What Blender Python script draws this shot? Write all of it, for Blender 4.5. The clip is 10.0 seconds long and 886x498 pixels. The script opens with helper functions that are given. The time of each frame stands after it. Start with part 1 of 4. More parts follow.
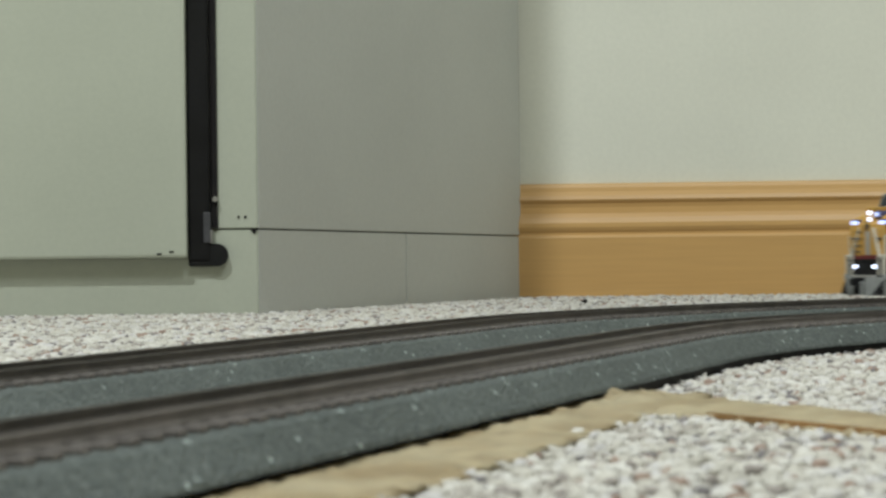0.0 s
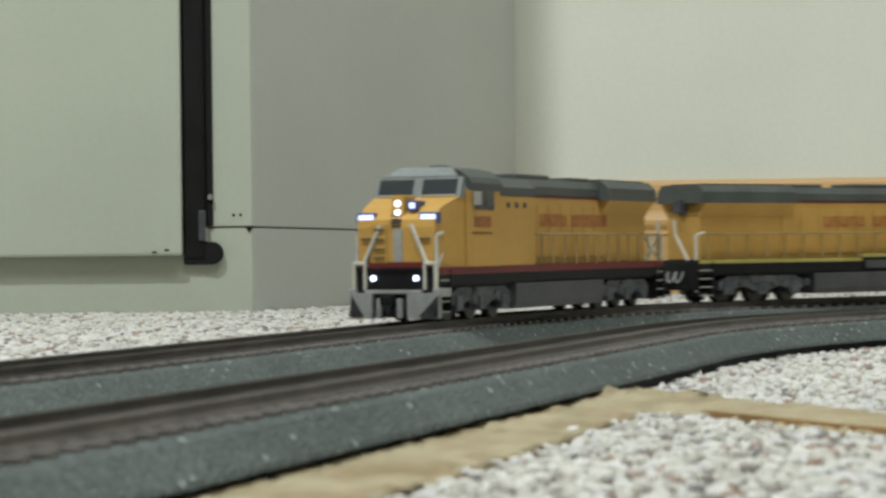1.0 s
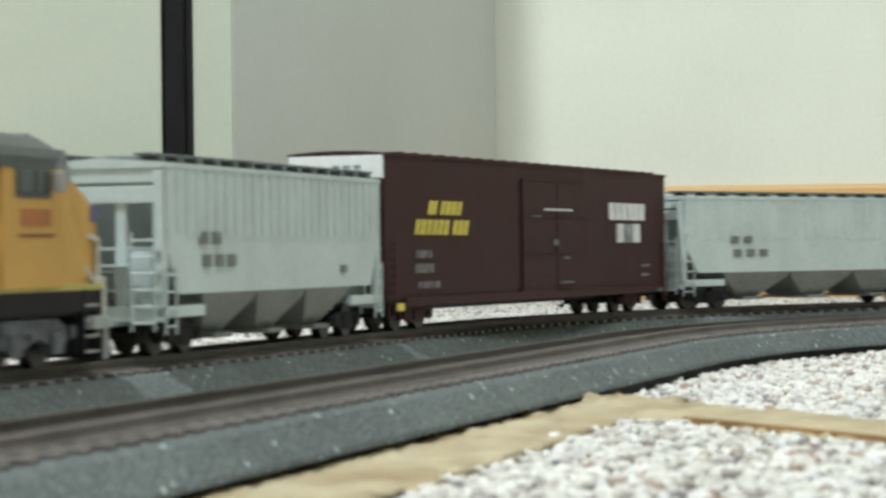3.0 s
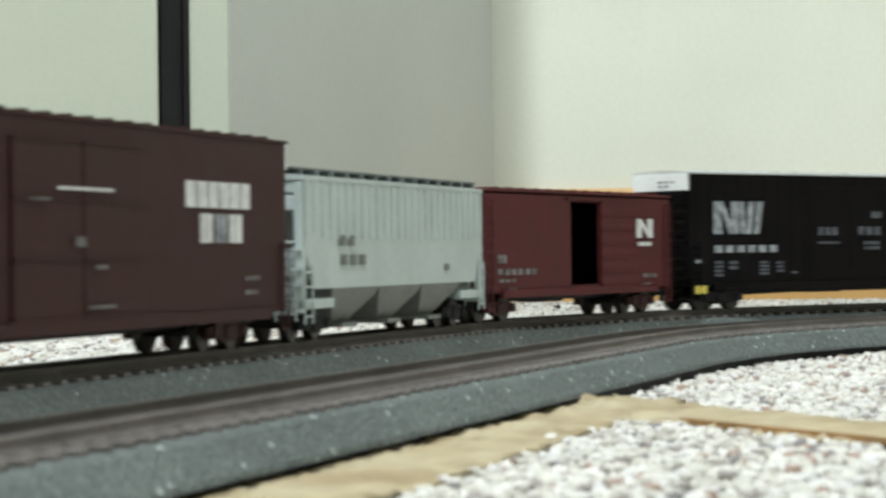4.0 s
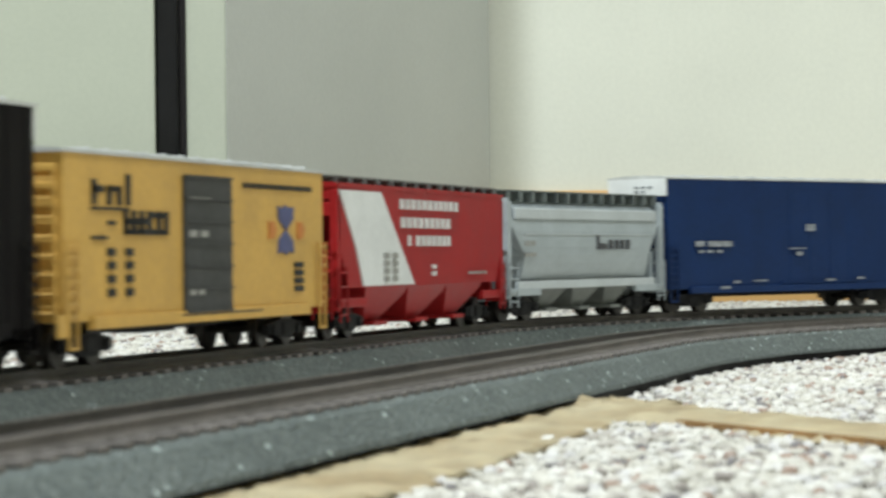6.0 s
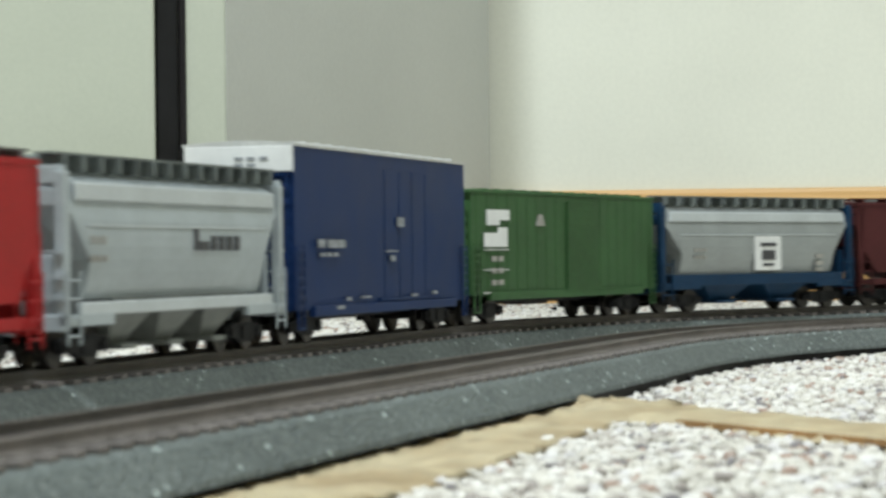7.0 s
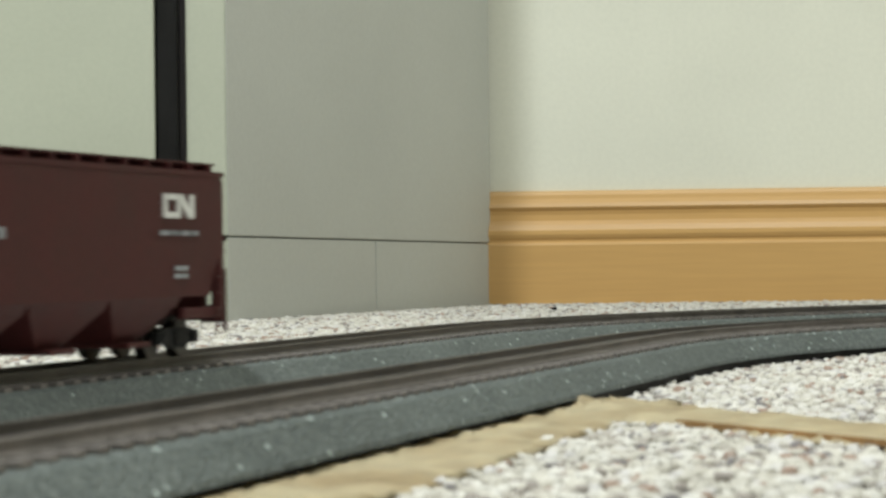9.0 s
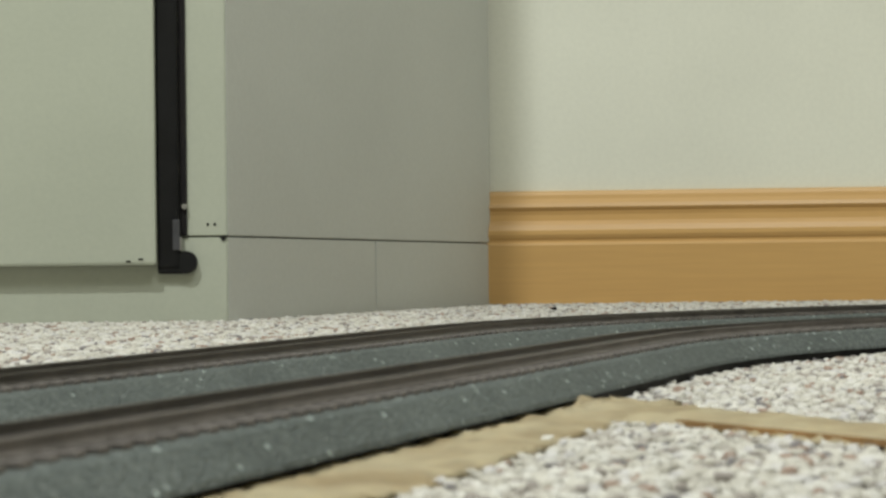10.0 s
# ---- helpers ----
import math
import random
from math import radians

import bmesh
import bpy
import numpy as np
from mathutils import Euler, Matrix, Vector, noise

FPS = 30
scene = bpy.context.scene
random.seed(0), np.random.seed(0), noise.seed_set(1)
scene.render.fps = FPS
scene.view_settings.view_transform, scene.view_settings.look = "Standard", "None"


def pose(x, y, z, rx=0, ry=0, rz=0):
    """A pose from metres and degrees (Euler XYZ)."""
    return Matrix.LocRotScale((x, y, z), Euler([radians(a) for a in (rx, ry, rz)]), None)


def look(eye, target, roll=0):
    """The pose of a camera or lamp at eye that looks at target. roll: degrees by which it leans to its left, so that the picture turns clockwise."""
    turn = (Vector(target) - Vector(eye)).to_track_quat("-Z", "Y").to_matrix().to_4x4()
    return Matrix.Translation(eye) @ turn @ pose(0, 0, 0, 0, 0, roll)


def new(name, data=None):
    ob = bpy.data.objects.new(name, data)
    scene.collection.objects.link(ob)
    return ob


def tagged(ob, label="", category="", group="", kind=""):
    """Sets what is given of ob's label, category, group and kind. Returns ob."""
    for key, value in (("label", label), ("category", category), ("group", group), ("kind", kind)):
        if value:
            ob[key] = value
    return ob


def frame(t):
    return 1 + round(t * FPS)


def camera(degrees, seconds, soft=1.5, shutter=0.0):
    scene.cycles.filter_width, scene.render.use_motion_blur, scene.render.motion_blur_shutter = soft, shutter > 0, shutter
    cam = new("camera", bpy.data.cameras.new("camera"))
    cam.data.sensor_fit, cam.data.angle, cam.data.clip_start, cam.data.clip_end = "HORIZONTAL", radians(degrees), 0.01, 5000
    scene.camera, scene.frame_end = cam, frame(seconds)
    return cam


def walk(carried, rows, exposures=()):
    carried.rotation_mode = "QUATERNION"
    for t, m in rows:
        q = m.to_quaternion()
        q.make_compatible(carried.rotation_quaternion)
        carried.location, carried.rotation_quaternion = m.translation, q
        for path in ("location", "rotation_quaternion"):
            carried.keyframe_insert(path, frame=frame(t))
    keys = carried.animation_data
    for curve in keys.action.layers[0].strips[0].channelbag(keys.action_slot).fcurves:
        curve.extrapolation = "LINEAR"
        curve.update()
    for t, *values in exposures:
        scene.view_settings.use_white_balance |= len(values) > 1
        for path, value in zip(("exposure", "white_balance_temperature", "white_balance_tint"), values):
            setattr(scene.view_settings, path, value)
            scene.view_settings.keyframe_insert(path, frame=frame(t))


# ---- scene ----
# Model railway on a bedroom carpet: metres, z up, z = 0 is the top of the carpet.
EYE = (0.0, 0.0, 0.0391)
FOCAL = 4404.0          # picture widths of 1568 units
ROLL = -0.66


def aim(dx, dy):
    """Camera pose, turned left by dx and down by dy units from its final rest."""
    yaw, pitch = dx / FOCAL, (15.1 + dy) / FOCAL
    return look(EYE, (EYE[0] - math.sin(yaw), EYE[1] + math.cos(yaw), EYE[2] + math.tan(pitch)), ROLL)


cam = camera(2 * math.degrees(math.atan(784 / FOCAL)), 10.0, soft=2.6, shutter=0.25)
DRIFT = [(0, 54, -12.5), (0.3, 56, -16), (0.5, 56.5, -17), (0.8, 51, -17), (1, 45.5, -16), (1.5, 34, -12), (2, 25, -9.5),
         (2.5, 17.5, -7), (3.2, 11, -4.8), (4, 6.5, -3), (4.5, 5, -2.5), (5, 3, -1), (5.5, 1.5, -0.5), (7, 0.5, 0), (10, 0, 0)]
walk(cam, [(t, aim(dx, dy)) for t, dx, dy in DRIFT],
     exposures=[(0, -0.36, 6380, 10), (0.5, -0.33, 6400, 10), (1, -0.27, 6300, 10), (1.5, -0.13, 6200, 10), (2, 0.05, 6150, 10), (2.5, 0.13, 6150, 10), (4, 0.22, 6150, 10), (4.5, 0.24, 6150, 10),
                (5.5, 0.20, 6200, 10), (7.5, 0.18, 6150, 10), (8.2, 0.18, 6400, 10), (8.7, 0.09, 6600, 10), (9.2, -0.11, 6480, 10), (9.6, -0.26, 6630, 10), (10, -0.28, 6680, 10)])
cam.data.dof.use_dof, cam.data.dof.focus_distance, cam.data.dof.aperture_fstop = True, 1.45, 64

# ---- light: ceiling lamp and added fill in a closed room, dim sky outside ----
world = bpy.data.worlds.new("world")
scene.world = world
world.use_nodes = True
world.node_tree.nodes["Background"].inputs[0].default_value = (0.5, 0.55, 0.6, 1)
world.node_tree.nodes["Background"].inputs[1].default_value = 0.05


def unseen_lamp(name, x, y, size, watts, colour):
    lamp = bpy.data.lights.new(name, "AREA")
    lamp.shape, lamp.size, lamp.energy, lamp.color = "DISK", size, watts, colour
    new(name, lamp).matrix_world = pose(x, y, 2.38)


unseen_lamp("unseen_lamp", -0.72, 0.30, 0.09, 67, (0.893, 0.95, 0.95))
# Broad unseen fill, added to brighten the sides that face the eye
unseen_lamp("unseen_lamp", 0.50, -0.15, 0.8, 43, (0.893, 0.95, 0.955))


# ---- materials ----
def material(name, colour, rough=0.5, metal=0.0, vary=0.12, scale=60.0, bump=0.0, bump_scale=400.0, second=None, spec=0.3, per_object=0.0, stretch=(1, 1, 1)):
    """A surface with broad stains and fine grain; second: a colour mixed in by the broad noise."""
    m = bpy.data.materials.new(name)
    m.use_nodes = True
    nt = m.node_tree
    b = nt.nodes["Principled BSDF"]
    b.inputs["Roughness"].default_value, b.inputs["Metallic"].default_value = rough, metal
    b.inputs["Specular IOR Level"].default_value = spec
    link = nt.links.new
    co = nt.nodes.new("ShaderNodeTexCoord")
    mp = nt.nodes.new("ShaderNodeMapping")
    mp.inputs["Scale"].default_value = stretch
    link(co.outputs["Object"], mp.inputs[0])
    n1, n2 = nt.nodes.new("ShaderNodeTexNoise"), nt.nodes.new("ShaderNodeTexNoise")
    for n, sc in ((n1, scale), (n2, bump_scale)):
        n.inputs["Scale"].default_value, n.inputs["Detail"].default_value = sc, 5
        link(mp.outputs[0], n.inputs["Vector"])
    ramp = nt.nodes.new("ShaderNodeValToRGB")
    lo = second or tuple(c * (1 - 2 * vary) for c in colour)
    ramp.color_ramp.elements[0].position, ramp.color_ramp.elements[1].position = 0.35, 0.62
    ramp.color_ramp.elements[0].color, ramp.color_ramp.elements[1].color = (*lo, 1), (*colour, 1)
    link(n1.outputs["Fac"], ramp.inputs[0])
    mix = nt.nodes.new("ShaderNodeMix")
    mix.data_type, mix.blend_type = "RGBA", "MULTIPLY"
    mix.inputs["Factor"].default_value = 1
    r2 = nt.nodes.new("ShaderNodeMapRange")
    r2.inputs["From Min"].default_value, r2.inputs["From Max"].default_value = 0.3, 0.7
    r2.inputs["To Min"].default_value, r2.inputs["To Max"].default_value = 1 - vary, 1 + vary * 0.5
    link(n2.outputs["Fac"], r2.inputs["Value"])
    grain = r2.outputs[0]
    if per_object:
        info, r3, mul = nt.nodes.new("ShaderNodeObjectInfo"), nt.nodes.new("ShaderNodeMapRange"), nt.nodes.new("ShaderNodeMath")
        r3.inputs["To Min"].default_value, r3.inputs["To Max"].default_value = 1 - per_object, 1 + per_object
        mul.operation = "MULTIPLY"
        link(info.outputs["Random"], r3.inputs["Value"])
        link(grain, mul.inputs[0]), link(r3.outputs[0], mul.inputs[1])
        grain = mul.outputs[0]
    link(ramp.outputs[0], mix.inputs["A"]), link(grain, mix.inputs["B"])
    link(mix.outputs["Result"], b.inputs["Base Color"])
    rr = nt.nodes.new("ShaderNodeMapRange")
    rr.inputs["To Min"].default_value, rr.inputs["To Max"].default_value = max(rough - 0.12, 0.05), min(rough + 0.12, 1)
    link(n1.outputs["Fac"], rr.inputs["Value"]), link(rr.outputs[0], b.inputs["Roughness"])
    if bump:
        bp = nt.nodes.new("ShaderNodeBump")
        bp.inputs["Strength"].default_value, bp.inputs["Distance"].default_value = bump, 0.0006
        link(n2.outputs["Fac"], bp.inputs["Height"]), link(bp.outputs[0], b.inputs["Normal"])
    return m


def speckled(name, stops, coverage_scale, rough=0.9, island=False, bump=0.4):
    """Small grains of several colours: by cell, or by loose piece."""
    m = bpy.data.materials.new(name)
    m.use_nodes = True
    nt = m.node_tree
    b = nt.nodes["Principled BSDF"]
    b.inputs["Roughness"].default_value = rough
    b.inputs["Specular IOR Level"].default_value = 0.2
    co = nt.nodes.new("ShaderNodeTexCoord")
    ramp = nt.nodes.new("ShaderNodeValToRGB")
    ramp.color_ramp.interpolation = "CONSTANT"
    for i, (p, c) in enumerate(stops):
        e = ramp.color_ramp.elements[i] if i < 2 else ramp.color_ramp.elements.new(p)
        e.position, e.color = p, (*c, 1)
    vor = nt.nodes.new("ShaderNodeTexVoronoi")
    vor.inputs["Scale"].default_value = coverage_scale
    nt.links.new(co.outputs["Object"], vor.inputs["Vector"])
    if island:
        geo = nt.nodes.new("ShaderNodeNewGeometry")
        nt.links.new(geo.outputs["Random Per Island"], ramp.inputs[0])
    else:
        sep = nt.nodes.new("ShaderNodeSeparateColor")
        nt.links.new(vor.outputs["Color"], sep.inputs[0]), nt.links.new(sep.outputs[0], ramp.inputs[0])
    n = nt.nodes.new("ShaderNodeTexNoise")
    n.inputs["Scale"].default_value, n.inputs["Detail"].default_value = 18, 4
    nt.links.new(co.outputs["Object"], n.inputs["Vector"])
    r = nt.nodes.new("ShaderNodeMapRange")
    r.inputs["From Min"].default_value, r.inputs["From Max"].default_value = 0.3, 0.7
    r.inputs["To Min"].default_value, r.inputs["To Max"].default_value = 0.84, 1.06
    mix = nt.nodes.new("ShaderNodeMix")
    mix.data_type, mix.blend_type = "RGBA", "MULTIPLY"
    mix.inputs["Factor"].default_value = 1
    nt.links.new(n.outputs["Fac"], r.inputs["Value"])
    nt.links.new(ramp.outputs[0], mix.inputs["A"]), nt.links.new(r.outputs[0], mix.inputs["B"])
    nt.links.new(mix.outputs["Result"], b.inputs["Base Color"])
    bp = nt.nodes.new("ShaderNodeBump")
    bp.inputs["Strength"].default_value, bp.inputs["Distance"].default_value = bump, 0.0008
    nt.links.new(vor.outputs["Distance"], bp.inputs["Height"]), nt.links.new(bp.outputs[0], b.inputs["Normal"])
    return m


def glow(name, colour, strength):
    m = bpy.data.materials.new(name)
    m.use_nodes = True
    b = m.node_tree.nodes["Principled BSDF"]
    b.inputs["Base Color"].default_value = (*colour, 1)
    b.inputs["Emission Color"].default_value = (*colour, 1)
    b.inputs["Emission Strength"].default_value = strength
    return m


CREAM_WALL = material("wall_paint", (0.72, 0.72, 0.62), 0.75, vary=0.03, scale=6, bump=0.15, bump_scale=250)
PINE = material("varnished_pine", (0.58, 0.355, 0.135), 0.34, vary=0.05, scale=5, bump=0.04, bump_scale=90, second=(0.54, 0.32, 0.118), stretch=(0.15, 1, 4))
CEILING = material("ceiling_paint", (0.66, 0.66, 0.62), 0.9, vary=0.03, scale=4)
CABINET = material("cabinet_enamel", (0.42, 0.44, 0.36), 0.45, vary=0.03, scale=7, bump=0.05, bump_scale=300)
CABINET_SIDE = material("cabinet_side_panel", (0.55, 0.565, 0.535), 0.55, vary=0.035, scale=5, bump=0.05, bump_scale=300)
BLACK_RUBBER = material("black_rubber", (0.011, 0.011, 0.0115), 0.5, vary=0.15, scale=40, spec=0.2)
STEEL = material("dull_steel", (0.35, 0.34, 0.32), 0.4, 0.8, vary=0.1)
TUFT = speckled("carpet_tufts", [(0, (0.52, 0.495, 0.435)), (0.34, (0.60, 0.58, 0.53)), (0.60, (0.41, 0.38, 0.335)), (0.72, (0.29, 0.26, 0.235)),
                                 (0.80, (0.55, 0.53, 0.51)), (0.90, (0.19, 0.175, 0.175)), (0.94, (0.31, 0.225, 0.18))], 500, island=True, bump=0.5)
CARPET = speckled("carpet_pile", [(0, (0.66, 0.62, 0.54)), (0.45, (0.74, 0.71, 0.65)), (0.7, (0.55, 0.50, 0.44)), (0.86, (0.36, 0.32, 0.29)), (0.93, (0.70, 0.68, 0.64))], 260)
BALLAST = speckled("moulded_ballast", [(0, (0.080, 0.091, 0.086)), (0.5, (0.100, 0.112, 0.105)), (0.85, (0.127, 0.140, 0.131)), (0.990, (0.40, 0.46, 0.43))], 900, 0.75, bump=0.8)
TIE = material("brown_plastic_tie", (0.150, 0.132, 0.120), 0.7, vary=0.2, scale=200, bump=0.4, bump_scale=900, per_object=0.18)
# Brighter copy of RAIL for the inner near rail, its light in the colour
RAIL_LIT = material("lit_rail", (0.165, 0.145, 0.132), 0.55, 0.0, vary=0.15, scale=60)
RAIL = material("rail_metal", (0.100, 0.088, 0.079), 0.45, 0.2, vary=0.2, scale=60)
TAPE = material("masking_tape", (0.66, 0.575, 0.39), 0.5, vary=0.13, scale=45, bump=0.9, bump_scale=110, second=(0.51, 0.40, 0.235))

YELLOW = material("armour_yellow", (0.50, 0.292, 0.078), 0.4, vary=0.06, scale=40, spec=0.12)
LOCO_GREY = material("harbour_grey", (0.078, 0.084, 0.078), 0.55, vary=0.12, scale=60)
TANK_GREY = material("tank_grey", (0.07125, 0.07125, 0.076), 0.6, vary=0.15, scale=60)
RED_STRIPE = material("red_stripe", (0.145, 0.016, 0.018), 0.45, vary=0.1)
PALE_STRIPE = material("lime_stripe", (0.40, 0.34, 0.09), 0.45, vary=0.1)
LETTER_RED = material("red_lettering", (0.36, 0.12, 0.04), 0.5, vary=0.1)
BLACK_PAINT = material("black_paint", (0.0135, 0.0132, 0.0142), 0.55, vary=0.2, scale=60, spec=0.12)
TRUCK_BLACK = material("truck_black", (0.021, 0.021, 0.0224), 0.65, vary=0.25, scale=200, spec=0.12)
TRUCK_GREY = material("truck_grey", (0.095, 0.09975, 0.1092), 0.6, vary=0.25, scale=200)
WHEEL = material("wheel_metal", (0.057, 0.05225, 0.0475), 0.4, 0.6, vary=0.2)
GLASS = material("dark_glazing", (0.03, 0.036, 0.04), 0.08, vary=0.05, spec=0.6)
RAILING = material("grey_railing", (0.342, 0.3325, 0.304), 0.5, vary=0.1)
WHITE = material("white_paint", (0.741, 0.7505, 0.741), 0.5, vary=0.05, scale=50)
SILVER = material("galvanised_roof", (0.589, 0.5985, 0.589), 0.42, 0.3, vary=0.08, scale=50)
LAMP = glow("lit_headlight", (0.72, 0.80, 1.0), 3.6)
LAMP_BLUE = glow("lit_number_board", (0.5, 0.6, 1.0), 1.8)
PALE_GREEN = material("pale_hopper_paint", (0.4675, 0.527, 0.51), 0.5, vary=0.06, scale=50)
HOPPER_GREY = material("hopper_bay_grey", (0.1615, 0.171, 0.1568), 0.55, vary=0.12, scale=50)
BROWN = material("boxcar_brown", (0.043, 0.0168, 0.0155), 0.55, vary=0.1, scale=50, spec=0.12)
OXIDE = material("oxide_red", (0.086, 0.0195, 0.0205), 0.55, vary=0.12, scale=50, spec=0.12)
CAR_BLACK = material("boxcar_black", (0.0058, 0.0046, 0.0050), 0.55, vary=0.2, scale=50, spec=0.06)
CAR_YELLOW = material("boxcar_yellow", (0.61, 0.365, 0.085), 0.5, vary=0.07, scale=50)
DOOR_GREY = material("door_black", (0.05225, 0.05225, 0.05225), 0.55, vary=0.2, scale=60)
CAR_RED = material("hopper_red", (0.345, 0.0180, 0.0190), 0.45, vary=0.08, scale=50, spec=0.12)
LIGHT_GREY = material("light_grey_paint", (0.38, 0.42, 0.435), 0.45, vary=0.06, scale=50)
DARK_RIB = material("roof_walk_grey", (0.152, 0.171, 0.1615), 0.6, vary=0.2, scale=60)
CAR_BLUE = material("boxcar_blue", (0.0092, 0.0280, 0.098), 0.5, vary=0.08, scale=50, spec=0.12)
CAR_GREEN = material("boxcar_green", (0.046, 0.108, 0.041), 0.5, vary=0.1, scale=50, spec=0.12)
HOPPER_BLUE = material("hopper_blue", (0.010, 0.036, 0.080), 0.45, vary=0.1, scale=50, spec=0.12)
CN_BROWN = material("hopper_brown", (0.066, 0.0185, 0.0185), 0.55, vary=0.1, scale=50, spec=0.12)
LETTER_WHITE = material("white_lettering", (0.684, 0.684, 0.665), 0.6, vary=0.1, scale=200)
LETTER_YELLOW = material("yellow_lettering", (0.646, 0.5225, 0.095), 0.6, vary=0.1, scale=200)
LETTER_BLACK = material("black_lettering", (0.019, 0.019, 0.019), 0.6, vary=0.1)
LETTER_BLUE = material("blue_lettering", (0.085, 0.095, 0.21), 0.6, vary=0.1)
TAPE_EDGE = material("tape_edge_brown", (0.266, 0.1425, 0.0475), 0.6, vary=0.2, scale=60)
SHADE_BLACK = material("shade_black", (0.0114, 0.0095, 0.0095), 0.9, vary=0.2)
ORANGE = material("orange_emblem", (0.57, 0.209, 0.0475), 0.6, vary=0.1)
PALE_RAIL = material("pale_railing", (0.55, 0.52, 0.44), 0.5, vary=0.1)
TAN_RAIL = material("tan_railing", (0.30, 0.21, 0.09), 0.5, vary=0.15)
LETTER_GREY = material("worn_grey_lettering", (0.34, 0.36, 0.38), 0.65, vary=0.25, scale=260)
LETTER_DIM = material("faded_lettering", (0.10, 0.105, 0.12), 0.65, vary=0.3, scale=260)
PALE_GREY = material("pale_grey_lit", (0.50, 0.535, 0.545), 0.42, vary=0.06, scale=50)
WORN_GREY = material("rubbed_grey_lettering", (0.20, 0.185, 0.18), 0.65, vary=0.3, scale=260)
MID_GREY = material("mid_grey_paint", (0.285, 0.305, 0.30), 0.45, vary=0.06, scale=50)
CAB_GREY = material("pale_cab_grey", (0.20, 0.215, 0.205), 0.5, vary=0.1)
PLOUGH = material("plough_grey", (0.30, 0.31, 0.30), 0.5, vary=0.12)


# ---- mesh helpers; pieces of the train are drawn in millimetres ----
MM = 0.001


def part(name, bm, mat, parent, label="", smooth=False, unit=MM):
    if unit != 1:
        bmesh.ops.scale(bm, vec=(unit,) * 3, verts=bm.verts)
    bmesh.ops.recalc_face_normals(bm, faces=bm.faces)
    me = bpy.data.meshes.new(name)
    bm.to_mesh(me)
    bm.free()
    me.materials.append(mat)
    if smooth:
        for f in me.polygons:
            f.use_smooth = True
    ob = new(name, me)
    ob.parent = parent
    return tagged(ob, label)


def box(x0, x1, y0, y1, z0, z1, bevel=0.0, bm=None):
    bm = bm or bmesh.new()
    r = bmesh.ops.create_cube(bm, size=1, matrix=Matrix.LocRotScale(((x0 + x1) / 2, (y0 + y1) / 2, (z0 + z1) / 2), None, (x1 - x0, y1 - y0, z1 - z0)))
    if bevel:
        edges = {e for v in r["verts"] for e in v.link_edges}
        bmesh.ops.bevel(bm, geom=list(edges), offset=bevel, segments=2, affect="EDGES", profile=0.6)
    return bm


def boxes(rows, bevel=0.0):
    bm = bmesh.new()
    for r in rows:
        box(*r, bevel=bevel, bm=bm)
    return bm


def prism(points, lo, hi, axis="x", bm=None):
    """A closed outline pushed along an axis: (y, z) along x, (x, z) along y, (x, y) along z."""
    bm = bm or bmesh.new()
    def at(p, d):
        return (d, *p) if axis == "x" else (p[0], d, p[1]) if axis == "y" else (*p, d)
    a = [bm.verts.new(at(p, lo)) for p in points]
    b = [bm.verts.new(at(p, hi)) for p in points]
    bm.faces.new(a), bm.faces.new(b)
    for i in range(len(points)):
        j = (i + 1) % len(points)
        bm.faces.new((a[i], a[j], b[j], b[i]))
    return bm


def rod(p, q, r, n=6, bm=None):
    bm = bm or bmesh.new()
    p, q = Vector(p), Vector(q)
    m = Matrix.Translation((p + q) / 2) @ (q - p).to_track_quat("Z", "Y").to_matrix().to_4x4()
    bmesh.ops.create_cone(bm, cap_ends=True, segments=n, radius1=r, radius2=r, depth=(q - p).length, matrix=m)
    return bm


def thing(name, label, category, group=""):
    return tagged(new(name), label, category, group)


# ---- the oval of track ----
TURN, RADIUS, STRAIGHT, RAIL_Z = 1.2774, 0.5796, 1.5, 0.0128
CURVE_START = Vector((-0.00467, 0.94443))
AHEAD, ASIDE = Vector((math.cos(TURN), math.sin(TURN))), Vector((math.sin(TURN), -math.cos(TURN)))
# each loop: the start of its far curve, its radius and the length of its straights
OUTER = (CURVE_START, RADIUS, STRAIGHT)
INNER = (CURVE_START + ASIDE * 0.0985 - AHEAD * 0.100, 0.457, 1.30)


def route(q, loop=OUTER):
    """Place and heading on a loop, q metres past the start of its far curve."""
    start, radius, straight = loop
    half = math.pi * radius
    q %= 2 * straight + 2 * half
    side = lambda h: Vector((-math.sin(h), math.cos(h)))
    c1 = start + ASIDE * radius
    c2 = c1 - AHEAD * straight
    if q <= half:
        h = TURN - q / radius
        p = c1 + side(h) * radius
    elif q <= half + straight:
        h = TURN - math.pi
        p = c1 + side(h) * radius - AHEAD * (q - half)
    elif q <= 2 * half + straight:
        h = TURN - math.pi - (q - half - straight) / radius
        p = c2 + side(h) * radius
    else:
        h = TURN
        p = c2 + side(h) * radius + AHEAD * (q - 2 * half - straight)
    return p, h


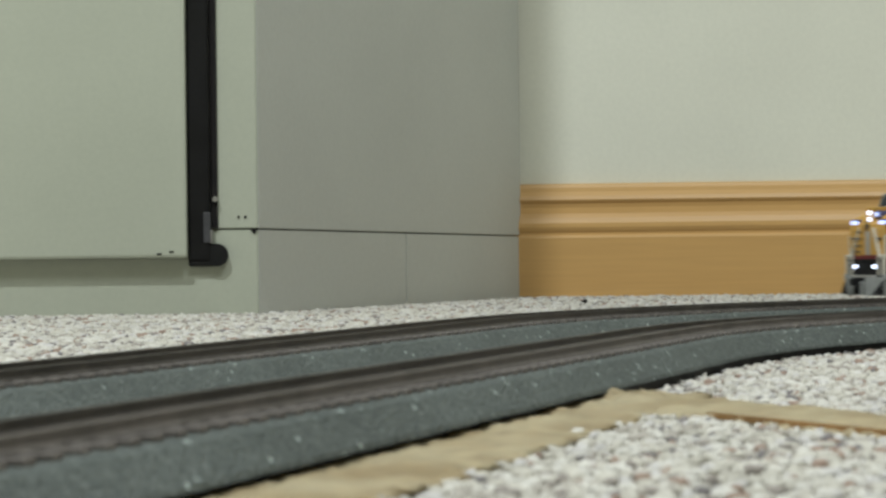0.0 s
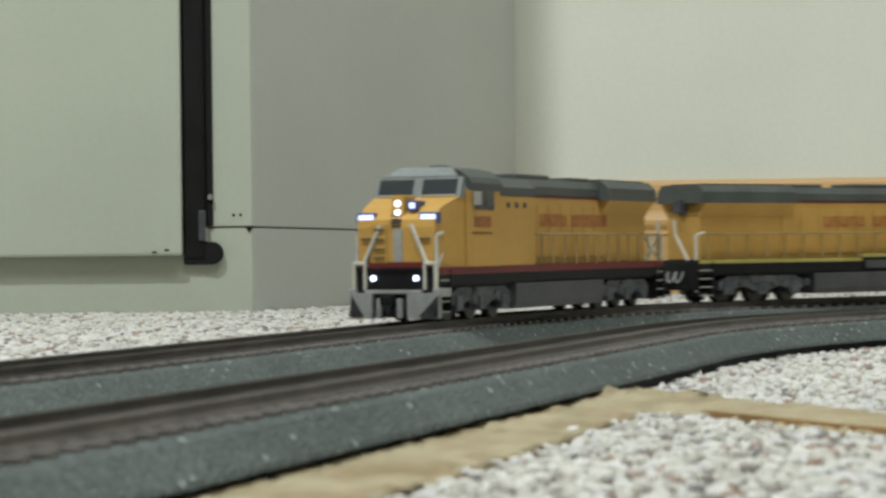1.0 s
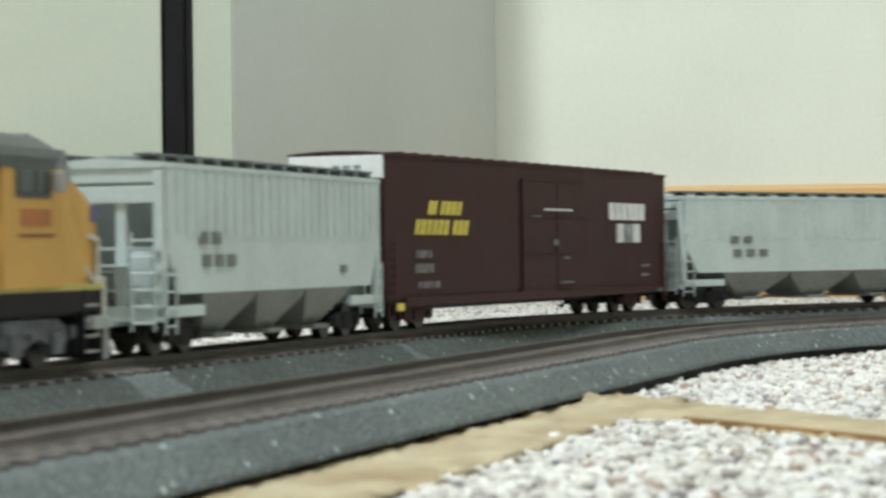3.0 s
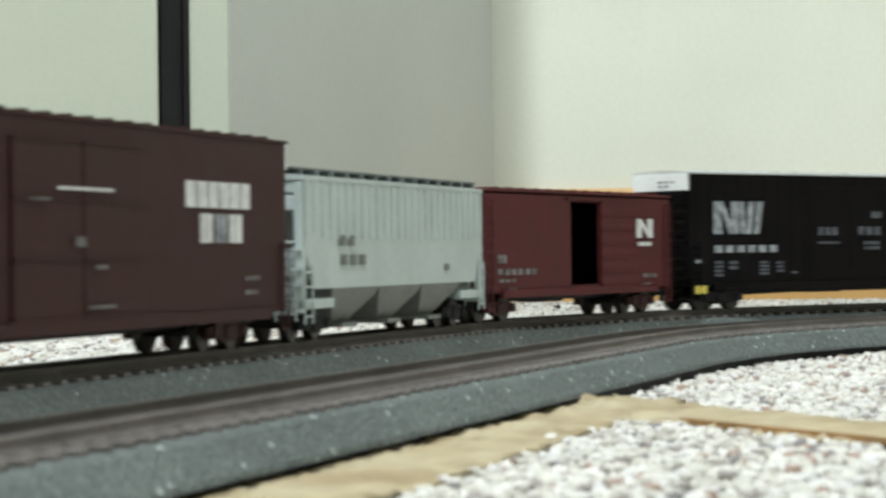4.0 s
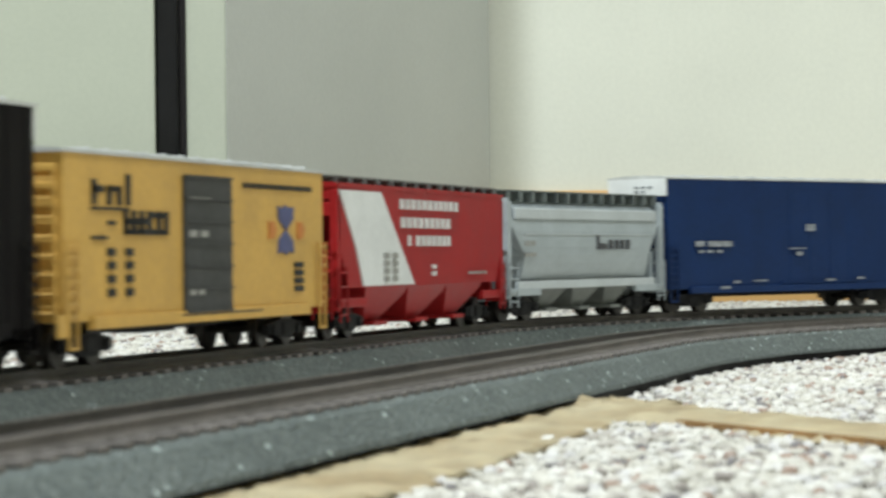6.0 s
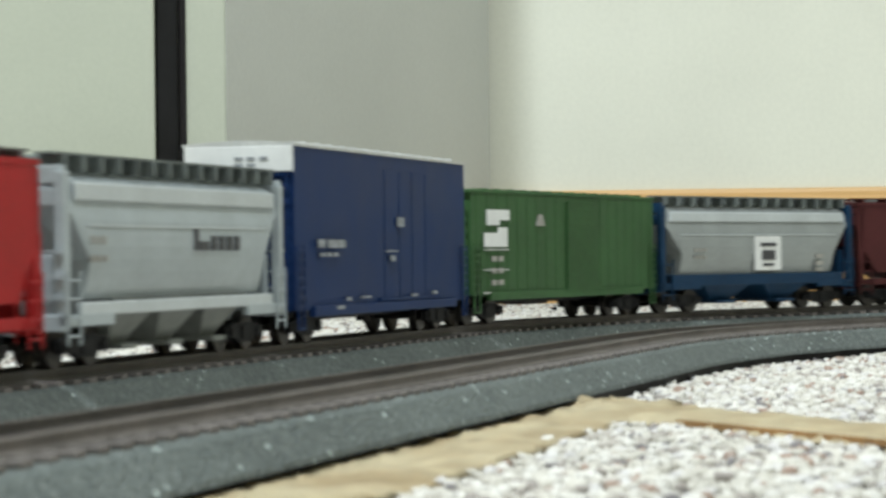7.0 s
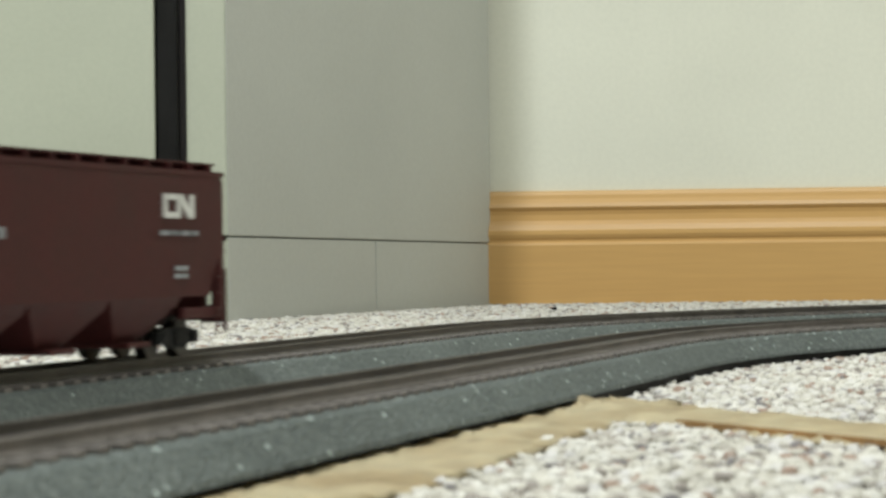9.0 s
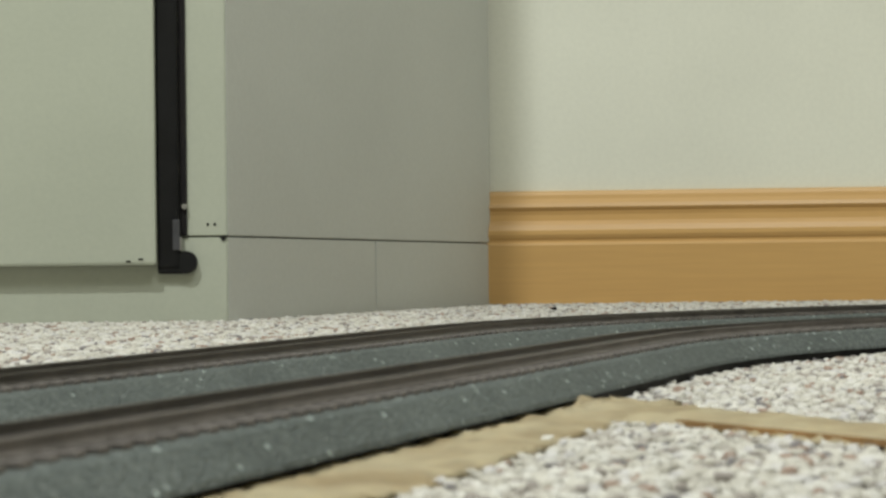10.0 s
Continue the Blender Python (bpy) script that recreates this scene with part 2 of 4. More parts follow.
def sweep(name, profile, q0, q1, steps, loop, mat, parent, jitter=0.0):
    """A track profile (millimetres across, up) carried along the loop."""
    bm = bmesh.new()
    rings = []
    for i in range(steps + 1):
        p, h = route(q0 + (q1 - q0) * i / steps, loop)
        n = Vector((-math.sin(h), math.cos(h)))
        rings.append([bm.verts.new((p.x + n.x * a * MM, p.y + n.y * a * MM, b * MM)) for a, b in profile])
    k = len(profile)
    for a, b in zip(rings, rings[1:]):
        for i in range(k):
            bm.faces.new((a[i], a[(i + 1) % k], b[(i + 1) % k], b[i]))
    bm.faces.new(rings[0]), bm.faces.new(rings[-1])
    if jitter:
        for v in bm.verts:
            v.co.z += jitter * MM * noise.noise(v.co * 90)
    return part(name, bm, mat, parent, unit=1)


# ---- the room: its long wall lies a little askew to the line of sight ----
GROW = 0.991          # drawn size to true size of wall trim and cabinet
ROOM = pose(0, 2.087 * GROW, 0, 0, 0, -3.3)


def room_piece(name, bm, mat, label):
    ob = part(name, bm, mat, None, label, unit=1)
    ob.matrix_world = ROOM
    return tagged(ob, kind="structure")


def build_room():
    floor = room_piece("floor", box(-2.6, 2.8, -5.2, 0.0, -0.03, -0.0022), CARPET, "cream carpet flecked with grey and brown")
    room_piece("wall_north", box(-2.7, 2.9, 0.0, 0.1, -0.03, 2.4), CREAM_WALL, "plain cream painted wall above a pine baseboard")
    room_piece("wall_south", box(-2.7, 2.9, -5.3, -5.2, -0.03, 2.4), CREAM_WALL, "plain cream painted wall")
    room_piece("wall_west", box(-2.7, -2.6, -5.2, 0, -0.03, 2.4), CREAM_WALL, "plain cream painted wall")
    room_piece("wall_east", box(2.8, 2.9, -5.2, 0, -0.03, 2.4), CREAM_WALL, "plain cream painted wall")
    room_piece("ceiling", box(-2.7, 2.9, -5.3, 0.1, 2.4, 2.5), CEILING, "plain white ceiling")
    # moulded baseboard: bead, cove, groove and flat face
    prof = [(0, -0.002), (-0.0150, -0.002), (-0.0150, 0.0488), (-0.0140, 0.0505), (-0.0130, 0.0512), (-0.0130, 0.0530), (-0.0140, 0.0545),
            (-0.0150, 0.0575), (-0.0146, 0.0610), (-0.0125, 0.0655), (-0.0105, 0.0690), (-0.0097, 0.0740), (-0.0102, 0.0772), (-0.0114, 0.0788),
            (-0.0122, 0.0805), (-0.0110, 0.0835), (-0.0088, 0.0872), (-0.0080, 0.0905), (-0.0068, 0.0930), (-0.0045, 0.0940), (0, 0.0940)]
    room_piece("baseboard", prism([(p * GROW, z * GROW) for p, z in prof], -0.02, 2.8), PINE, "varnished pine baseboard with a moulded top")
    return floor


def build_cabinet():
    cab = thing("cabinet", "pale enamelled metal cabinet with a proud door standing on carpet", "cabinet")
    A, B, C, D = Vector((-0.1398, 1.6156)), Vector((0.0397, 2.075)), Vector((-0.80, 1.6156)), Vector((-0.80, 2.075))
    def slab(p, q, t, z0, z1, z2, z3):
        """An upright panel from p to q, t thick behind its face; z0, z1 its lower edge at p, q."""
        d = (q - p).normalized()
        n = Vector((-d.y, d.x)) * t
        bm = bmesh.new()
        vs = [bm.verts.new((v.x, v.y, z)) for v, z in ((p, z0), (q, z1), (q, z3), (p, z2), (p + n, z0), (q + n, z1), (q + n, z3), (p + n, z2))]
        for f in ((0, 1, 2, 3), (4, 5, 6, 7), (0, 1, 5, 4), (1, 2, 6, 5), (2, 3, 7, 6), (3, 0, 4, 7)):
            bm.faces.new([vs[i] for i in f])
        bmesh.ops.bevel(bm, geom=bm.edges[:], offset=0.0007, segments=2, affect="EDGES")
        return bm
    d = (B - A).normalized()
    A2 = A + d * 0.0005
    part("side_panel", slab(A2, B, 0.02, 0.0552, 0.0512, 1.3, 1.3), CABINET_SIDE, cab, "grey side panel in shade", unit=GROW)
    M = A.lerp(B, 0.4998)
    part("base_panel", slab(A2, M - d * 0.0005, 0.02, -0.002, -0.002, 0.0543, 0.0523), CABINET_SIDE, cab, "grey base panel", unit=GROW)
    part("base_panel", slab(M + d * 0.0005, B, 0.02, -0.002, -0.002, 0.0523, 0.0503), CABINET_SIDE, cab, "grey base panel", unit=GROW)
    part("front_panel", slab(C, A, 0.02, 0.0552, 0.0552, 1.3, 1.3), CABINET, cab, unit=GROW)
    part("base_front", slab(C, A, 0.02, -0.002, -0.002, 0.0543, 0.0543), CABINET, cab, unit=GROW)
    inner = bmesh.new()
    prism([(-0.79, 1.64), (-0.125, 1.66), (0.015, 2.06), (-0.79, 2.06)], 0.0, 1.29, "z", inner)
    part("body", inner, BLACK_PAINT, cab, "dark inside of the cabinet", unit=GROW)
    part("top", prism([(-0.79, 1.625), (-0.135, 1.63), (0.03, 2.07), (-0.79, 2.06)], 1.29, 1.305, "z"), CABINET, cab, unit=GROW)
    part("door", box(-0.79, -0.1850, 1.6050, 1.6130, 0.0368, 1.28, 0.002), CABINET, cab, "pale door standing proud of the cabinet", unit=GROW)
    # black tubular edge of the door with a turned foot, and a black strip painting in the gap's shade
    bm = box(-0.1848, -0.1703, 1.6095, 1.6150, 0.034, 1.28, 0.0022)
    edge = part("edge_tube", bm, BLACK_RUBBER, cab, "black rubber edge tube", True, unit=GROW)
    part("gap", box(-0.1703, -0.1658, 1.6138, 1.6152, 0.0556, 1.28), SHADE_BLACK, cab, "black strip for the shaded gap beside the door edge", unit=GROW)
    foot = bmesh.new()
    rod((-0.1666, 1.6105, 0.0382), (-0.1666, 1.6150, 0.0382), 0.0074, 24, foot)
    box(-0.1848, -0.1666, 1.6105, 1.6145, 0.0308, 0.0456, 0.0018, foot)
    part("foot", foot, BLACK_RUBBER, edge, unit=GROW)
    part("latch", box(-0.1748, -0.1700, 1.6085, 1.612, 0.046, 0.066, 0.001), TANK_GREY, edge, "small dark grey latch", unit=GROW)
    part("latch_pin", box(-0.1712, -0.1688, 1.6090, 1.613, 0.0460, 0.0545, 0.0006), STEEL, edge, "worn metal pin", unit=GROW)
    part("rivet", rod((-0.1672, 1.6115, 0.0745), (-0.1672, 1.6150, 0.0745), 0.0019, 10), STEEL, edge, unit=GROW)
    for x, z in ((-0.1525, 0.0628), (-0.1480, 0.0628)):
        part("screw_hole", rod((x, 1.6151, z), (x, 1.6165, z), 0.0009, 8), BLACK_PAINT, cab, unit=GROW)
    for x, z in ((-0.1950, 0.0405), (-0.2030, 0.0392)):
        part("chip", box(x - 0.0016, x + 0.0016, 1.6048, 1.6056, z - 0.0006, z + 0.0006), BLACK_PAINT, cab, "small chip in the enamel", unit=GROW)
    part("chip", prism([(-0.1450, 0.0550), (-0.1400, 0.0550), (-0.1422, 0.0512)], 1.6150, 1.6165, "y"), BLACK_PAINT, cab, "small chip in the enamel", unit=GROW)


# ---- track ----
ROADBED = [(-25.8, 2.1), (-25.3, 3.1), (-19.2, 8.5), (-17.0, 9.2), (17.0, 9.2), (19.2, 8.5), (25.3, 3.1), (25.8, 2.1), (23, 2.1), (-23, 2.1)]
# Support under the roadbed, coloured black for the shade in the gap
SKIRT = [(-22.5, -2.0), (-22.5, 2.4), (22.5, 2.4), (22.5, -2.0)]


def rail_profile(c):
    return [(c + a, b - 1.95) for a, b in ((-1.3, 12.1), (-1.2, 12.5), (-0.35, 12.8), (-0.35, 13.9), (-0.55, 14.15), (-0.5, 14.75), (0.5, 14.75), (0.55, 14.15),
                                    (0.35, 13.9), (0.35, 12.8), (1.2, 12.5), (1.3, 12.1))]


TIE_MESH = None


def build_track(loop, label):
    global TIE_MESH
    _, radius, straight = loop
    half = math.pi * radius
    cuts = [half * i / 8 for i in range(9)]
    cuts += [half + straight * i / 6 for i in range(1, 7)]
    cuts += [half + straight + half * i / 8 for i in range(1, 9)]
    cuts += [2 * half + straight + straight * i / 6 for i in range(1, 7)]
    for i, (q0, q1) in enumerate(zip(cuts, cuts[1:])):
        bent = i < 8 or 14 <= i < 22
        sec = thing("track_section", label, "model track", "oval of model track")
        n = 10 if bent else 24
        gap = 0.00004
        sweep("roadbed", ROADBED, q0 + gap, q1 - gap, n, loop, BALLAST, sec, 0.25)
        sweep("shaded_underside", SKIRT, q0 + gap, q1 - gap, n, loop, BLACK_PAINT, sec)
        for c in (-8.75, 8.75):
            sweep("rail", rail_profile(c), q0 + gap, q1 - gap, n, loop, RAIL_LIT if loop is INNER and c < 0 else RAIL, sec)
        length = q1 - q0
        count = int(length / 0.0090)
        near = i < 3 or i >= 24
        if TIE_MESH is None:
            me = bpy.data.meshes.new("tie")
            bm = box(-2.0, 2.0, -16.4, 16.4, -1.4, 0.75, 0.35)
            bmesh.ops.scale(bm, vec=(MM,) * 3, verts=bm.verts)
            bm.to_mesh(me), bm.free()
            me.materials.append(TIE)
            TIE_MESH = me
        joined = bmesh.new()
        for k in range(count):
            p, h = route(q0 + (q1 - q0) * (k + 0.5) / count, loop)
            m = Matrix.Translation((p.x, p.y, 0.0095)) @ Matrix.Rotation(h, 4, "Z")
            if near:
                ob = new("tie", TIE_MESH)
                ob.parent, ob.matrix_local = sec, m
            else:
                bmesh.ops.create_cube(joined, size=1, matrix=m @ Matrix.Diagonal((0.0040, 0.0328, 0.0018, 1)))
        if near:
            joined.free()
        else:
            tagged(part("ties", joined, TIE, sec, unit=1), kind="stuff")


# ---- carpet tufts where they can be told apart ----
TAPES = [((-0.0556, 0.3126), (0.0445, 0.6650), 0.038), ((0.0405, 0.642), (0.137, 0.455), 0.0405)]


def build_tufts():
    rng = np.random.default_rng(4)
    def scatter(y0, y1, step, ahead):
        ys = np.arange(y0, y1, step)
        out = []
        for y in ys:
            w = 0.205 * y + 0.03
            xs = np.arange(-w, w, step)
            out.append(np.stack([xs, np.full_like(xs, y)], 1))
        p = np.concatenate(out) + rng.uniform(-0.45, 0.45, (sum(map(len, out)), 2)) * step
        # distance inside the loop of track that bounds this stretch of carpet
        start, radius, _ = OUTER if ahead else INNER
        c = np.array(start + ASIDE * radius)
        rel = p - np.array(start)
        inside = np.where(rel @ np.array(AHEAD) < 0, rel @ np.array(ASIDE), radius - np.linalg.norm(p - c, axis=1))
        keep = (inside < -0.02) if ahead else (inside > 0.0253)
        for a, b, w in TAPES:
            a, b = np.array(a), np.array(b)
            d = (b - a) / np.linalg.norm(b - a)
            along, across = (p - a) @ d, (p - a) @ np.array((-d[1], d[0]))
            keep &= ~((along > 0.002) & (along < np.linalg.norm(b - a)) & (abs(across) < w / 2 - 0.0014 + 0.0028 * np.sin(along * 260) + 0.0016 * np.sin(along * 710)))
        return p[keep]
    phi = (1 + 5 ** 0.5) / 2
    ico = np.array([(-1, phi, 0), (1, phi, 0), (-1, -phi, 0), (1, -phi, 0), (0, -1, phi), (0, 1, phi), (0, -1, -phi), (0, 1, -phi), (phi, 0, -1), (phi, 0, 1), (-phi, 0, -1), (-phi, 0, 1)])
    ico /= np.linalg.norm(ico[0])
    icof = np.array([(0, 11, 5), (0, 5, 1), (0, 1, 7), (0, 7, 10), (0, 10, 11), (1, 5, 9), (5, 11, 4), (11, 10, 2), (10, 7, 6), (7, 1, 8),
                     (3, 9, 4), (3, 4, 2), (3, 2, 6), (3, 6, 8), (3, 8, 9), (4, 9, 5), (2, 4, 11), (6, 2, 10), (8, 6, 7), (9, 8, 1)])
    for y0, y1, step, ahead in ((0.28, 1.08, 0.0027, False), (0.5, 2.08, 0.0038, True)):
        p = scatter(y0, y1, step, ahead)
        n = len(p)
        size = rng.uniform(0.42, 0.78, (n, 3)) * step
        size[:, 2] *= 0.8
        size[:, :2] *= rng.uniform(0.6, 1.5, (n, 2))
        a = rng.uniform(0, 2 * np.pi, n)
        v = ico[None] * size[:, None] * rng.uniform(0.8, 1.2, (n, 12, 1))
        x = v[..., 0] * np.cos(a)[:, None] - v[..., 1] * np.sin(a)[:, None] + p[:, :1]
        y = v[..., 0] * np.sin(a)[:, None] + v[..., 1] * np.cos(a)[:, None] + p[:, 1:]
        z = v[..., 2] - 0.0016 + rng.uniform(-0.0008, 0.0008, n)[:, None]
        verts = np.stack([x, y, z], -1).reshape(-1, 3)
        faces = (icof[None] + 12 * np.arange(n)[:, None, None]).reshape(-1, 3)
        me = bpy.data.meshes.new("carpet_tufts")
        me.from_pydata(verts.tolist(), [], faces.tolist())
        me.polygons.foreach_set("use_smooth", np.ones(len(faces), bool))
        me.materials.append(TUFT)
        tagged(new("carpet_tufts", me), "short cream carpet pile flecked with grey and brown", "carpet", kind="stuff")


def tape(label, p, q, width, seed, fold):
    """A strip of tape pressed on the pile, with torn, wavering edges."""
    rng = random.Random(seed)
    p, q = Vector(p), Vector(q)
    d = (q - p).normalized()
    n = Vector((-d.y, d.x))
    rows, cols = 70, 14
    bm = bmesh.new()
    grid = []
    for i in range(rows + 1):
        c = p.lerp(q, i / rows)
        taper = 0.55 if fold and i < 5 else 1
        lo = -width / 2 * taper + 0.004 * noise.noise(Vector((i * 0.35, seed, 0))) + rng.uniform(-0.0011, 0.0011)
        hi = width / 2 * taper + 0.004 * noise.noise(Vector((i * 0.35, seed + 9, 0))) + rng.uniform(-0.0005, 0.0005)
        line = []
        for j in range(cols + 1):
            w = c + n * (lo + (hi - lo) * j / cols) + d * (rng.uniform(-0.003, 0.003) if i in (0, rows) else 0)
            edge = abs(2 * j / cols - 1) ** 8
            z = 0.0005 - 0.0012 * edge + 0.0009 * noise.noise(Vector((w.x * 120, w.y * 120, seed))) + 0.0007 * noise.noise(Vector((w.x * 320, w.y * 320, seed))) + 0.0009 * noise.noise(Vector((i * 0.9, j * 0.12, seed + 4)))
            z += max(0, 5 - i) * 0.0004 * (0.6 + noise.noise(Vector((w.x * 400, w.y * 400, 7)))) if fold else 0
            line.append(bm.verts.new((w.x, w.y, z)))
        grid.append(line)
    for r0, r1 in zip(grid, grid[1:]):
        for j in range(cols):
            bm.faces.new((r0[j], r0[j + 1], r1[j + 1], r1[j]))
    bmesh.ops.solidify(bm, geom=bm.faces[:], thickness=0.00025)
    strip = part("tape_strip", bm, TAPE, None, label, True, unit=1)
    tagged(strip, category="tape")
    if fold:
        bm = bmesh.new()
        prev = None
        for i in range(30):
            c = p.lerp(q, 0.30 + 0.7 * i / 29) - n * (width / 2 - 0.0028 + 0.0012 * noise.noise(Vector((i * 0.3, 3, 0)))) * fold
            ring = [bm.verts.new((c.x + n.x * a, c.y + n.y * a, b)) for a, b in ((-0.0010, -0.0004), (-0.0004, 0.0008), (0.0003, 0.0009), (0.0010, 0.0002))]
            if prev:
                for k in range(4):
                    bm.faces.new((prev[k], prev[(k + 1) % 4], ring[(k + 1) % 4], ring[k]))
            prev = ring
        flap = bmesh.new()
        rows = []
        for i in range(10):
            line = []
            for j in range(14):
                w = p - d * (0.014 - 0.0022 * i) + n * (0.0020 * (j - 6.5))
                k = max(0, 1 - abs(i - 4) / 5) * max(0, 1 - abs(j - 6.5) / 8)
                z = 0.0002 + 0.0030 * k * (0.7 + noise.noise(Vector((i * 0.8, j * 0.6, 2)))) + 0.0010 * noise.noise(Vector((i * 1.7, j * 1.3, 5)))
                line.append(flap.verts.new((w.x + rng.uniform(-0.0006, 0.0006), w.y + rng.uniform(-0.0008, 0.0008), z)))
            rows.append(line)
        for a, b in zip(rows, rows[1:]):
            for j in range(13):
                flap.faces.new((a[j], a[j + 1], b[j + 1], b[j]))
        bmesh.ops.solidify(flap, geom=flap.faces[:], thickness=0.00025)
        part("crumpled_end", flap, TAPE, strip, "crumpled torn end of the tape", unit=1)
        part("folded_edge", bm, TAPE_EDGE, strip, "brown folded edge of the tape", unit=1)


build_room()
build_cabinet()
build_track(OUTER, "outer track on grey moulded ballast roadbed on carpet")
build_track(INNER, "inner track on grey moulded ballast roadbed on carpet")
build_tufts()
tape("strip of tan masking tape on carpet beside the roadbed", *TAPES[0], 2, 0)
tape("strip of tan masking tape on carpet with a folded edge", *TAPES[1], 5, 1)
crumb = part("crumb", boxes([(0.0766, 0.0797, 1.791, 1.795, -0.0005, 0.0019), (0.0786, 0.0815, 1.792, 1.796, -0.0005, 0.0027)], 0.0006), BLACK_PAINT, None, "small dark crumb of dirt on carpet", unit=1)
tagged(crumb, category="crumb")


# ---- rolling stock; x forwards, y to the left, z up from the rail ----
def truck(car, x, paint=None, base=20.5):
    t = part("truck", boxes([(x - 5, x + 5, -11, 11, 5, 8)], 0.5), TRUCK_BLACK, car)
    m = paint or TRUCK_BLACK
    for y in (-12.4, 12.4):
        bm = prism([(x - base / 2 - 4, 7), (x - base / 2 - 4, 4), (x - base / 2 + 3, 4), (x - 5, 2.6), (x + 5, 2.6), (x + base / 2 - 3, 4), (x + base / 2 + 4, 4),
                    (x + base / 2 + 4, 7), (x + 6, 8.2), (x - 6, 8.2)], y - 1, y + 1, "y")
        box(x - 3, x + 3, y - 1.6, y + 1.6, 3.4, 7.4, 0.4, bm)
        for s in (-1, 1):
            rod((x + s * base / 2, y - 1.7, 5.4), (x + s * base / 2, y + 1.7, 5.4), 1.7, 10, bm)
        part("sideframe", bm, m, t)
    for s in (-1, 1):
        wheelset(t, x + s * base / 2, 5.4)
    return t


def wheelset(t, x, r):
    bm = rod((x, -9.6, r), (x, 9.6, r), 1.1, 8)
    for y in (-8.6, 8.6):
        rod((x, y - 1.2, r), (x, y + 1.2, r), r, 20, bm)
        k = 1 if y > 0 else -1
        rod((x, y - k * 1.6, r), (x, y - k * 1.0, r), r + 0.6, 20, bm)
    part("wheelset", bm, WHEEL, t)


def coupler(car, x, s):
    bm = box(min(x, x + s * 9), max(x, x + s * 9), -1.2, 1.2, 7, 9.4, 0.3)
    box(x + s * 9 - 1.5, x + s * 9 + 1.5, -2.4, 2.4, 6.4, 10, 0.5, bm)
    part("coupler", bm, BLACK_PAINT, car)


def bars(car, name, mat, rows, y, label="", t=0.25):
    """Flat lettering and marks on the side at y: rows of x0, x1, z0, z1 (x counted from the front end backwards is negative)."""
    s = 1 if y > 0 else -1
    return part(name, boxes([(min(a, b), max(a, b), min(y, y + s * t), max(y, y + s * t), c, d) for a, b, c, d in rows]), mat, car, label)


def marks(car, length, mat, rows, half=17.6, label="", name="lettering"):
    """Plain bars on the near side: rows of (from front, upper edge, from front, lower edge)."""
    for u0, z1, u1, z0 in rows:
        part(name, box(length / 2 - max(u0, u1), length / 2 - min(u0, u1), half - 0.1, half + 0.5, min(z0, z1), max(z0, z1)), mat, car, label)


def dashes(u0, z1, u1, z0, n, fill=0.62):
    w = (u1 - u0) / n
    return [(u0 + i * w, z1, u0 + (i + fill) * w, z0) for i in range(n)]


def shape(car, length, mat, points, half=17.6, label="", name="emblem"):
    return part(name, prism([(length / 2 - u, z) for u, z in points], half - 0.1, half + 0.55, "y"), mat, car, label)


def ladder(car, x, y, z0, z1, width, n, mat, along="x"):
    bm = bmesh.new()
    for s in (-1, 1):
        p = (x + s * width / 2, y) if along == "x" else (x, y + s * width / 2)
        rod((*p, z0), (*p, z1), 0.32, 5, bm)
    for i in range(n):
        z = z0 + (z1 - z0) * (i + 0.5) / n
        if along == "x":
            rod((x - width / 2, y, z), (x + width / 2, y, z), 0.3, 5, bm)
        else:
            rod((x, y - width / 2, z), (x, y + width / 2, z), 0.3, 5, bm)
    return part("ladder", bm, mat, car)


